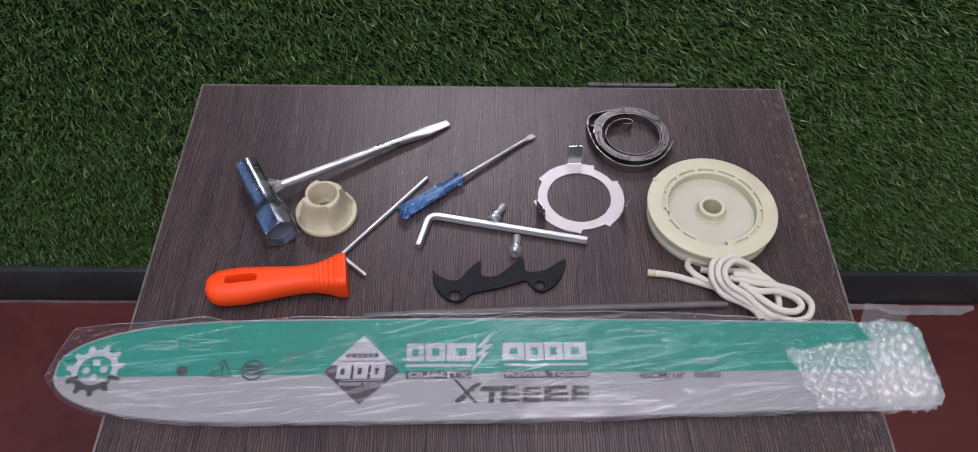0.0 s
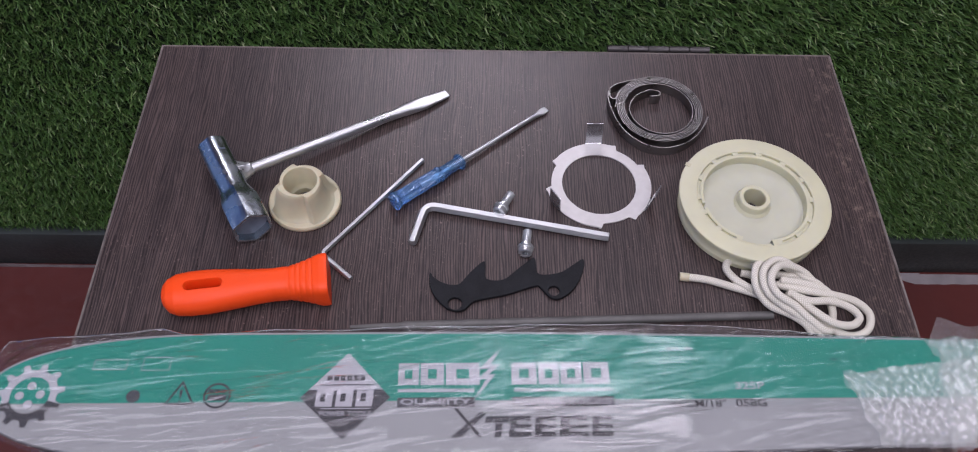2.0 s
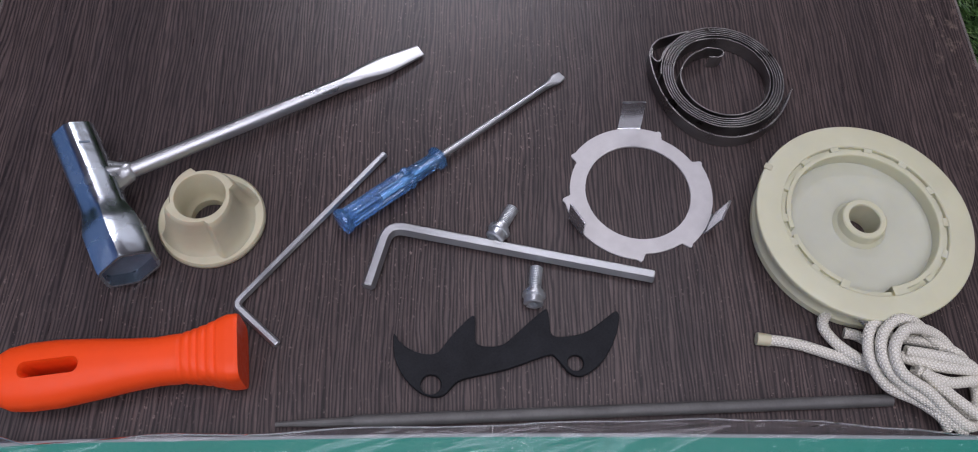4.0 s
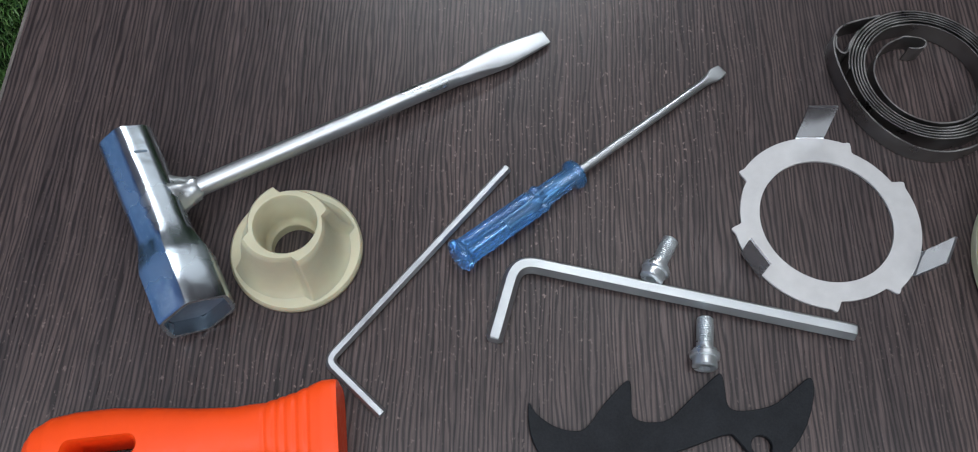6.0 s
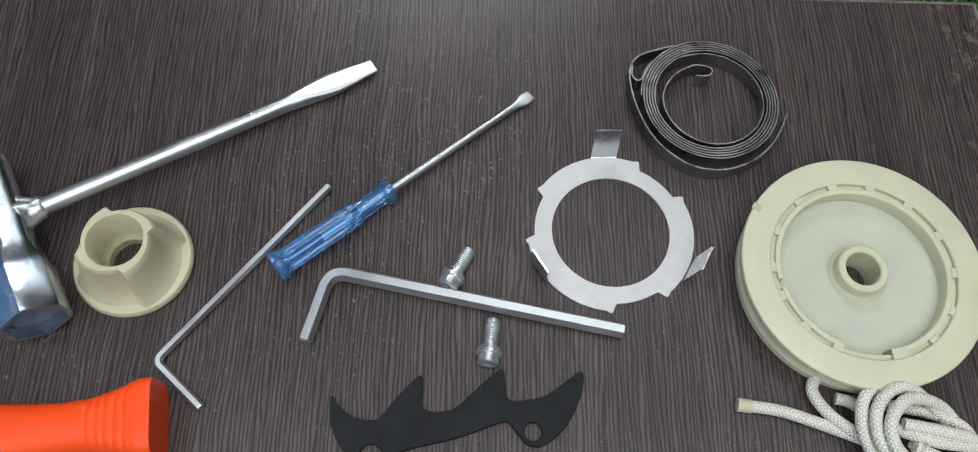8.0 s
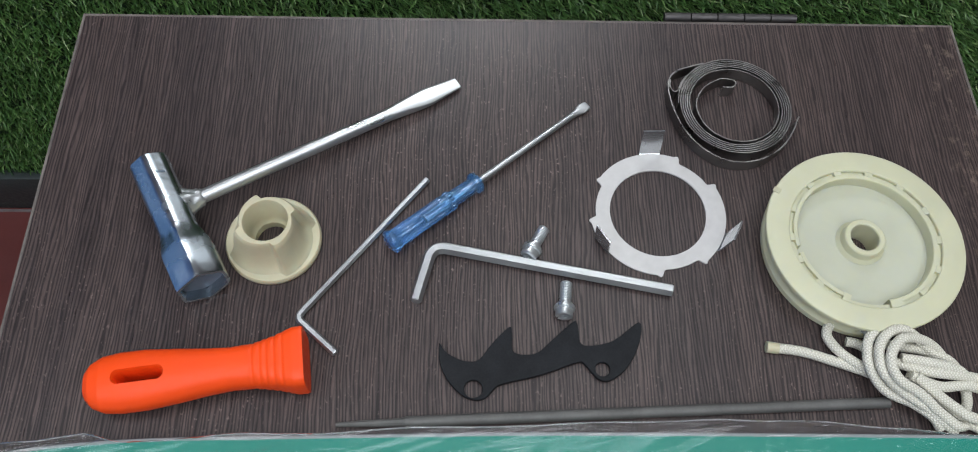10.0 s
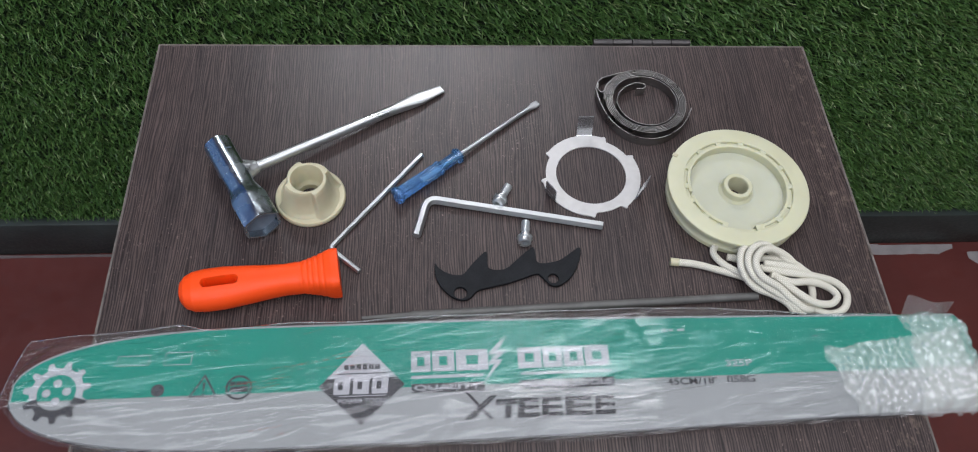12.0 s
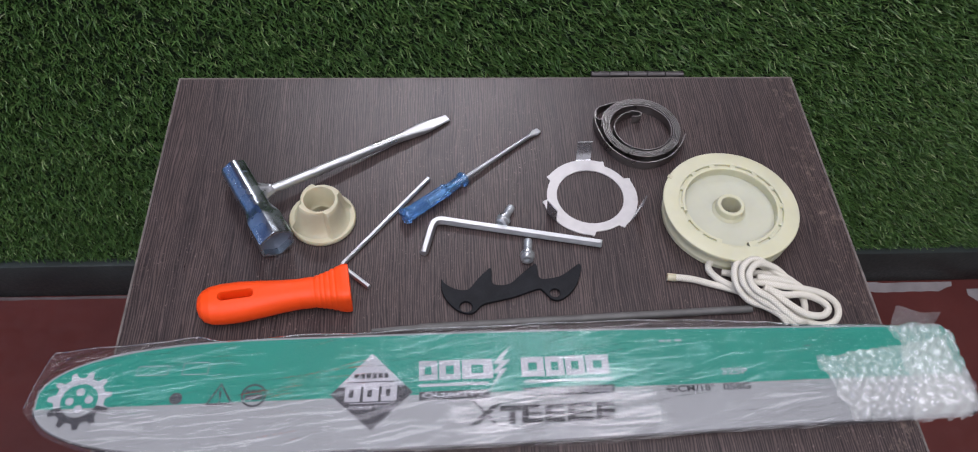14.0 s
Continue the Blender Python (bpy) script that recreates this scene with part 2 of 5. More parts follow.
M_BASE = grained("dark_green_sheet", (0.036, 0.046, 0.043), 0.45, 0.25, 14, 0.2, 0.003)
M_PAPER = grained("dirty_white_paper", (0.29, 0.265, 0.265), 0.8, 0.12, 40)
M_DUSTY = grained("dusty_floor_seam", (0.12, 0.095, 0.092), 0.8, 0.2, 40)
M_BACKING = grained("grass_mat_backing", (0.014, 0.030, 0.013), 0.9, 0.3)
M_WALL = grained("grey_wall_paint", (0.50, 0.50, 0.50), 0.8, 0.06, 3)
M_BLUEWALL = grained("blue_wall_paint", (0.10, 0.21, 0.52), 0.7, 0.06, 3)
M_OLIVE = grained("olive_wall_paint", (0.06, 0.07, 0.045), 0.8, 0.06, 3)
M_CEIL = grained("white_ceiling_paint", (0.75, 0.75, 0.74), 0.9, 0.04, 3)


def grass_material():
    m = material("plastic_grass", (0.04, 0.10, 0.03), 0.45, Specular_IOR_Level=0.45)
    g = node(m, "ShaderNodeNewGeometry")
    r = ramp(m, g, "Random Per Island", [(0.0, (0.058, 0.130, 0.031)), (0.45, (0.078, 0.172, 0.042)), (0.8, (0.125, 0.245, 0.064)), (0.95, (0.20, 0.32, 0.10)), (1.0, (0.40, 0.50, 0.25))])
    put(m, (r, 0), "Base Color")
    return m


def rope_material():
    m = material("white_braided_cord", (0.74, 0.71, 0.58), 0.75)
    c = coords(m, (1, 1, 1), "UV")
    ws = []
    for a, b in ((1, 1), (1, -1)):
        w = node(m, "ShaderNodeTexWave", Scale=1.0, Distortion=0.3)
        mp = node(m, "ShaderNodeMapping")
        mp.inputs["Scale"].default_value = (1.0, b * 1.0, 1)
        mp.inputs["Rotation"].default_value = (0, 0, 0)
        t = node(m, "ShaderNodeTexCoord")
        link(m, t, "UV", mp, "Vector")
        w.bands_direction = "DIAGONAL"
        link(m, mp, "Vector", w, "Vector")
        ws.append(w)
    mx = mix(m, 1.0, (ws[0], 0), (ws[1], 0), "DARKEN")
    rr = ramp(m, mx[0], 2, [(0.03, (0.62, 0.59, 0.48)), (0.30, (0.88, 0.86, 0.76))])
    put(m, (rr, 0), "Base Color")
    b = node(m, "ShaderNodeBump", Strength=0.9, Distance=0.0005)
    m.node_tree.links.new(mx[0].outputs[2], b.inputs["Height"])
    link(m, b, "Normal", bsdf(m), "Normal")
    return m


def blue_plastic():
    m = material("clear_blue_plastic", (0.23, 0.53, 1.0), 0.03)
    b = bsdf(m)
    b.inputs["Transmission Weight"].default_value = 0.86
    b.inputs["IOR"].default_value = 1.50
    b.inputs["Coat Weight"].default_value = 0.6
    n = noise_tex(m, coords(m), 500, 3)
    bump(m, n, "Fac", 0.05, 0.0004)
    return m


M_GRASS, M_ROPE, M_BLUE = grass_material(), rope_material(), blue_plastic()
M_LAMP = bpy.data.materials.new("lamp_diffuser")
M_LAMP.use_nodes = True
bsdf(M_LAMP).inputs["Emission Color"].default_value = (1, 0.97, 0.93, 1)
bsdf(M_LAMP).inputs["Emission Strength"].default_value = 2.0


# ---- mesh helpers ----
def mesh_from(verts, faces, smooth=True, angle=35):
    me = bpy.data.meshes.new("mesh")
    me.from_pydata([tuple(v) for v in verts], [], [tuple(f) for f in faces])
    me.update()
    if smooth:
        me.polygons.foreach_set("use_smooth", [True] * len(me.polygons))
        me.set_sharp_from_angle(angle=radians(angle))
    return me


def from_bm(bm, smooth=True, angle=35):
    bmesh.ops.recalc_face_normals(bm, faces=bm.faces)
    me = bpy.data.meshes.new("mesh")
    bm.to_mesh(me)
    bm.free()
    if smooth:
        me.polygons.foreach_set("use_smooth", [True] * len(me.polygons))
        me.set_sharp_from_angle(angle=radians(angle))
    return me


def part(name, me, mat, parent=None, label="", at=None):
    if isinstance(me, bmesh.types.BMesh):
        me = from_bm(me)
    me.materials.append(mat)
    ob = new(name, me)
    if at is not None:
        ob.matrix_basis = at
    if parent is not None:
        ob.parent = parent
    if label:
        tagged(ob, label)
    return ob


def thing(name, label, category, at=None, group="", kind=""):
    ob = new(name)
    ob.empty_display_size = 0.02
    if at is not None:
        ob.matrix_basis = at
    return tagged(ob, label, category, group, kind)


def box(x0, y0, z0, x1, y1, z1, bevel=0.0, seg=2):
    bm = bmesh.new()
    bmesh.ops.create_cube(bm, size=1)
    for v in bm.verts:
        v.co = Vector(((x0 + x1) / 2 + v.co.x * (x1 - x0), (y0 + y1) / 2 + v.co.y * (y1 - y0), (z0 + z1) / 2 + v.co.z * (z1 - z0)))
    if bevel:
        bmesh.ops.bevel(bm, geom=bm.edges[:], offset=bevel, segments=seg, affect="EDGES", profile=0.5)
    return from_bm(bm)


def loft(rings, closed_ends=True, loop=False, angle=35):
    """Rings of equally many points, joined one to the next."""
    n = len(rings[0])
    verts = [p for r in rings for p in r]
    faces = []
    k = len(rings)
    for i in range(k if loop else k - 1):
        a, b = i * n, ((i + 1) % k) * n
        for j in range(n):
            j2 = (j + 1) % n
            faces.append((a + j, a + j2, b + j2, b + j))
    if closed_ends and not loop:
        faces.append(tuple(reversed(range(n))))
        faces.append(tuple(range((k - 1) * n, k * n)))
    return mesh_from(verts, faces, True, angle)


def circle(r, z, n=48, turn=0.0):
    return [(r * math.cos(turn + 2 * math.pi * i / n), r * math.sin(turn + 2 * math.pi * i / n), z) for i in range(n)]


def lathe(profile, n=64, loop=True, angle=35):
    """profile: (r, z) pairs; loop: a closed ring-shaped profile."""
    return loft([circle(r, z, n) for r, z in profile], not loop, loop, angle)


def frames_along(pts):
    pts = [Vector(p) for p in pts]
    tang = []
    for i in range(len(pts)):
        a, b = pts[max(0, i - 1)], pts[min(len(pts) - 1, i + 1)]
        tang.append((b - a).normalized())
    up = Vector((0, 0, 1))
    if abs(tang[0].dot(up)) > 0.9:
        up = Vector((1, 0, 0))
    side = tang[0].cross(up).normalized()
    out = []
    for p, t in zip(pts, tang):
        side = (side - t * side.dot(t)).normalized()
        out.append((p, t, side, t.cross(side).normalized() * -1))
    return out


def sweep(pts, radius, n=12, turn=0.0, angle=35):
    """A round or n-sided bar along a line; radius may be a list."""
    rings = []
    for i, (p, t, s, u) in enumerate(frames_along(pts)):
        r = radius[i] if isinstance(radius, (list, tuple)) else radius
        rings.append([p + s * (r * math.cos(turn + 2 * math.pi * k / n)) + u * (r * math.sin(turn + 2 * math.pi * k / n)) for k in range(n)])
    return loft(rings, True, False, angle)


def prism(outline, z0, z1, bevel=0.0, holes=(), angle=35):
    """A flat plate from an outline, with round holes (x, y, r)."""
    bm = bmesh.new()
    loops = [[(x, y) for x, y in outline]]
    for hx, hy, hr in holes:
        loops.append([(hx + hr * math.cos(2 * math.pi * i / 24), hy + hr * math.sin(2 * math.pi * i / 24)) for i in range(24)])
    edges = []
    for lp in loops:
        vs = [bm.verts.new((x, y, z0)) for x, y in lp]
        edges += [bm.edges.new((vs[i], vs[(i + 1) % len(vs)])) for i in range(len(vs))]
    bmesh.ops.triangle_fill(bm, edges=edges, use_beauty=True, use_dissolve=False)
    ext = bmesh.ops.extrude_face_region(bm, geom=bm.faces[:])
    for g in ext["geom"]:
        if isinstance(g, bmesh.types.BMVert):
            g.co.z = z1
    bmesh.ops.recalc_face_normals(bm, faces=bm.faces)
    if bevel:
        rim = [e for e in bm.edges if len(e.link_faces) == 2 and e.calc_face_angle(0) > 1.2 and abs(e.verts[0].co.z - e.verts[1].co.z) < 1e-6]
        bmesh.ops.bevel(bm, geom=rim, offset=bevel, segments=1, affect="EDGES")
    return from_bm(bm, True, angle)


def smooth_line(ctrl, per=8, closed=False):
    """Catmull-Rom through control points."""
    P = [Vector(p) for p in ctrl]
    n = len(P)
    out = []
    for i in range(n if closed else n - 1):
        if closed:
            a, b, c, d = (P[(i + k) % n] for k in (-1, 0, 1, 2))
        else:
            a, b, c, d = P[max(i - 1, 0)], P[i], P[i + 1], P[min(i + 2, n - 1)]
        for k in range(per):
            t = k / per
            out.append(0.5 * (2 * b + (c - a) * t + (2 * a - 5 * b + 4 * c - d) * t * t + (3 * b - a - 3 * c + d) * t ** 3))
    if not closed:
        out.append(P[-1])
    return out


def carve(me, cutter):
    """The mesh with another one cut out of it."""
    a, b = new("tmp_a", me), new("tmp_b", cutter)
    md = a.modifiers.new("cut", "BOOLEAN")
    md.operation, md.object, md.solver = "DIFFERENCE", b, "EXACT"
    dg = bpy.context.evaluated_depsgraph_get()
    res = bpy.data.meshes.new_from_object(a.evaluated_get(dg))
    bpy.data.objects.remove(a)
    bpy.data.objects.remove(b)
    res.polygons.foreach_set("use_smooth", [True] * len(res.polygons))
    res.set_sharp_from_angle(angle=radians(35))
    return res


def lettering(text, height, width=None):
    """Flat letters as a mesh, lower left at the origin, fitted to a cap height and a width."""
    cu = bpy.data.curves.new("text", "FONT")
    cu.body, cu.size, cu.extrude, cu.offset = text, 1.0, 0.0, 0.018
    ob = new("tmp_text", cu)
    dg = bpy.context.evaluated_depsgraph_get()
    me = bpy.data.meshes.new_from_object(ob.evaluated_get(dg))
    bpy.data.objects.remove(ob)
    co = np.array([v.co[:] for v in me.vertices])
    lo, hi = co.min(0), co.max(0)
    sy = height / (hi[1] - lo[1])
    sx = width / (hi[0] - lo[0]) if width else sy
    for v in me.vertices:
        v.co = ((v.co.x - lo[0]) * sx, (v.co.y - lo[1]) * sy, 0)
    me.update()
    return me


def flat(outline):
    return mesh_from([(x, y, 0) for x, y in outline], [tuple(range(len(outline)))], False)


# ---- room ----
def structure(name, me, mat, label):
    return tagged(part(name, me, mat), label, name.split("_")[0], kind="structure")


structure("floor", box(-2.2, -2.4, FLOOR - 0.1, 2.2, 4.2, FLOOR), M_RED, "dull red painted floor with scuffs")
structure("ceiling", box(-2.2, -2.4, CEIL, 2.2, 4.2, CEIL + 0.1), M_CEIL, "plain white ceiling")
west = structure("wall_west", box(-2.3, -2.4, FLOOR, -2.2, -0.40, CEIL), M_BLUEWALL, "blue painted side wall with a window")
for nm, q in (("wall_piece", (-2.3, 1.40, FLOOR, -2.2, 4.2, CEIL)), ("wall_piece", (-2.3, -0.40, FLOOR, -2.2, 1.40, 0.0)), ("wall_piece", (-2.3, -0.40, 1.20, -2.2, 1.40, CEIL))):
    part(nm, box(*q), M_BLUEWALL, west)
window = structure("window_1", box(-2.30, -0.40, 0.0, -2.26, -0.36, 1.20), M_CEIL, "white framed window")
for q in ((-2.30, 1.36, 0.0, -2.26, 1.40, 1.20), (-2.30, -0.36, 0.0, -2.26, 1.36, 0.04), (-2.30, -0.36, 1.16, -2.26, 1.36, 1.20)):
    part("window_frame", box(*q), M_CEIL, window)
part("pane", box(-2.285, -0.36, 0.04, -2.281, 1.36, 1.16), M_PANE, window)
structure("wall_east", box(2.2, -2.4, FLOOR, 2.3, 4.2, CEIL), M_OLIVE, "olive painted side wall")
structure("wall_south", box(-2.3, -2.5, FLOOR, 2.3, -2.4, CEIL), M_WALL, "plain grey wall")
structure("wall_far", box(-2.3, 4.2, FLOOR, 2.3, 4.3, CEIL), M_WALL, "plain grey wall behind the partition")
WALL_TOP = 0.16
structure("wall_north", box(-2.2, WALL_Y + 0.006, FLOOR, 2.2, WALL_Y + 0.11, WALL_TOP), M_BACKING, "low partition covered with artificial grass")
structure("baseboard", box(-2.2, WALL_Y - 0.012, FLOOR, 2.2, WALL_Y + 0.004, FLOOR + 0.080, 0.003), M_BASE, "dark green sheet skirting under the grass")

# added panel around the overhead fill, not a known opening in the roof
roof = thing("fill_panel", "large milky ceiling panel added as an unseen fill light", "roof light", pose(-0.15, -0.65, CEIL))
part("frame", box(-1.34, -1.29, -0.05, 1.34, 1.29, 0.0, 0.006), M_CEIL, roof)
part("panel", box(-1.31, -1.26, -0.06, 1.31, 1.26, -0.052, 0.003), M_CEIL, roof)
near = thing("ceiling_lamp", "oblong white ceiling lamp", "lamp", pose(0.32, 1.02, CEIL), "ceiling lamps")
part("frame", box(-0.30, -0.15, -0.05, 0.30, 0.15, 0.0, 0.006), M_CEIL, near)
part("diffuser", box(-0.285, -0.135, -0.06, 0.285, 0.135, -0.052, 0.003), M_LAMP, near)
# added panel that goes with the rear fill light
rear = thing("rear_fill_panel", "large dim white panel added as an unseen rear fill light", "ceiling light", pose(0.75, 3.05, CEIL))
part("frame", box(-0.89, -0.54, -0.05, 0.89, 0.54, 0.0, 0.006), M_CEIL, rear)
part("diffuser", box(-0.86, -0.51, -0.06, 0.86, 0.51, -0.052, 0.003), M_CEIL, rear)
for lx, ly in LAMPS:
    lamp = thing("ceiling_lamp", "square white ceiling lamp", "lamp", pose(lx, ly, CEIL), "ceiling lamps")
    part("frame", box(-0.17, -0.17, -0.05, 0.17, 0.17, 0.0, 0.006), M_CEIL, lamp)
    part("diffuser", box(-0.155, -0.155, -0.06, 0.155, 0.155, -0.052, 0.003), M_LAMP, lamp)


def grass():
    """Blades of plastic grass that hang out from the partition."""
    rng = np.random.default_rng(5)
    n = 270000
    x = rng.uniform(-1.05, 1.05, n)
    z = rng.uniform(FLOOR + 0.070, WALL_TOP, n)
    far = np.abs(x) > 0.85
    keep = ~far | (rng.random(n) < 0.5)
    x, z = x[keep], z[keep]
    n = len(x)
    base = np.stack([x, np.full(n, WALL_Y + 0.004), z], 1)
    length = rng.uniform(0.007, 0.0145, n)
    side = rng.normal(0.50, 0.55, n)
    lean = rng.normal(0.28, 0.48, n)
    d = np.stack([side, -np.full(n, 1.0), lean], 1)
    d /= np.linalg.norm(d, axis=1)[:, None]
    droop = np.stack([rng.normal(0.25, 0.35, n), np.full(n, -0.2), rng.normal(-0.10, 0.40, n)], 1)
    mid = base + d * (length * 0.55)[:, None]
    tip = mid + (d * 0.6 + droop * 0.9) * (length * 0.5)[:, None]
    w = np.cross(d, rng.normal(0, 1, (n, 3)))
    w /= np.linalg.norm(w, axis=1)[:, None]
    w *= rng.uniform(0.0005, 0.0010, n)[:, None]
    v = np.stack([base - w, base + w, mid + w * 0.9, mid - w * 0.9, tip + w * 0.25, tip - w * 0.25], 1).reshape(-1, 3)
    i = (np.arange(n) * 6)[:, None]
    f = np.concatenate([i + np.array([[0, 1, 2, 3]]), i + np.array([[3, 2, 4, 5]])], 1).reshape(-1)
    me = bpy.data.meshes.new("mesh")
    me.vertices.add(len(v))
    me.vertices.foreach_set("co", v.ravel())
    me.loops.add(len(f))
    me.loops.foreach_set("vertex_index", f.astype(np.int32))
    me.polygons.add(n * 2)
    me.polygons.foreach_set("loop_start", np.arange(0, n * 8, 4, dtype=np.int32))
    me.update()
    me.validate()
    return tagged(part("artificial_grass", me, M_GRASS), "short dark green artificial grass covering the wall", "grass", kind="stuff")


grass()


# ---- table ----
TX, TY0, TY1 = 0.2257, -0.16, 0.450


def table():
    t = thing("table", "small dark wenge laminate table with worn pale edges", "table", pose(0, 0, FLOOR))
    up = -FLOOR
    part("tabletop", box(-TX + 0.0012, TY0 + 0.0012, up - 0.018, TX - 0.0012, TY1 - 0.0012, up, 0.0004, 1), M_TOP, t)
    for k, (a, b, c2, d2) in enumerate([(-TX, TY0, -TX + 0.0012, TY1), (TX - 0.0012, TY0, TX, TY1), (-TX + 0.0012, TY1 - 0.0012, TX - 0.0012, TY1), (-TX + 0.0012, TY0, TX - 0.0012, TY0 + 0.0012)]):
        part("edge_band", box(a, b, up - 0.018, c2, d2, up - 0.0003), M_EDGE, t, "worn pale edge strip")
    for sx in (-1, 1):
        for y in (TY0 + 0.04, TY1 - 0.075):
            x = sx * (TX - 0.045)
            part("leg", box(x - 0.018, y, 0, x + 0.018, y + 0.036, up - 0.018, 0.002), M_LEG, t)
    part("apron", box(-TX + 0.03, TY1 - 0.055, up - 0.075, TX - 0.03, TY1 - 0.04, up - 0.018, 0.001), M_LEG, t)
    part("apron", box(-TX + 0.03, TY0 + 0.04, up - 0.075, TX - 0.03, TY0 + 0.055, up - 0.018, 0.001), M_LEG, t)
    h = part("hinge", box(0.0735, TY1, up - 0.016, 0.1435, TY1 + 0.0012, up - 0.001, 0.0003, 1), M_HINGE, t, "dull steel hinge on the rear edge")
    for k in range(5):
        x0 = 0.0735 + k * 0.014
        part("knuckle", sweep([(x0 + 0.0003, TY1 + 0.003, up - 0.0005), (x0 + 0.0137, TY1 + 0.003, up - 0.0005)], 0.0026, 14), M_HINGE, h)
    return t


table()


# ---- guide bar in its sleeve ----
BAR_AT = pose(0, 0.1967, 0.0012, 0, 0, 0.85)
BAR_T = 0.0048
BAR_MID = 0.0045


def bar_half(u):
    d = u + 0.2585
    if d < 0.13:
        return 0.0335 * (1 - (1 - max(d, 0) / 0.13) ** 2.6) ** 0.42 + 0.0005 * min(1, d / 0.13)
    return 0.034 - 0.0048 * max(0, u + 0.02) ** 1.3 / 0.2 ** 1.3 * 0.85


def bar_outline(shrink=0.0, lo=-9.0, hi=9.0):
    us = [-0.2585 + shrink + 0.13 * (k / 26) ** 2 for k in range(26)] + [-0.1285 + 0.3865 * k / 20 for k in range(21)]
    top = [(u, min(hi, max(lo, BAR_MID + bar_half(u - shrink * 0.4) - shrink))) for u in us]
    bot = [(u, max(lo, min(hi, BAR_MID - bar_half(u - shrink * 0.4) + shrink))) for u in us]
    pts = bot + [(0.262 - shrink, bot[-1][1] + 0.006), (0.262 - shrink, top[-1][1] - 0.006)] + top[::-1]
    out = []
    for p in pts:
        if not out or (Vector(p) - Vector(out[-1])).length > 1e-5:
            out.append(p)
    if (Vector(out[0]) - Vector(out[-1])).length < 1e-5:
        out.pop()
    return out


def bolt_shape(x, y, h):
    """A plain lightning zigzag."""
    p = [(0.62, 1.0), (0.05, 0.52), (0.45, 0.55), (0.0, 0.18), (0.35, 0.22), (-0.25, -0.55), (0.72, 0.36), (0.42, 0.34), (0.95, 0.70), (0.50, 0.66), (1.0, 1.25)]
    return [(x + a * h * 0.75, y + b * h) for a, b in p]


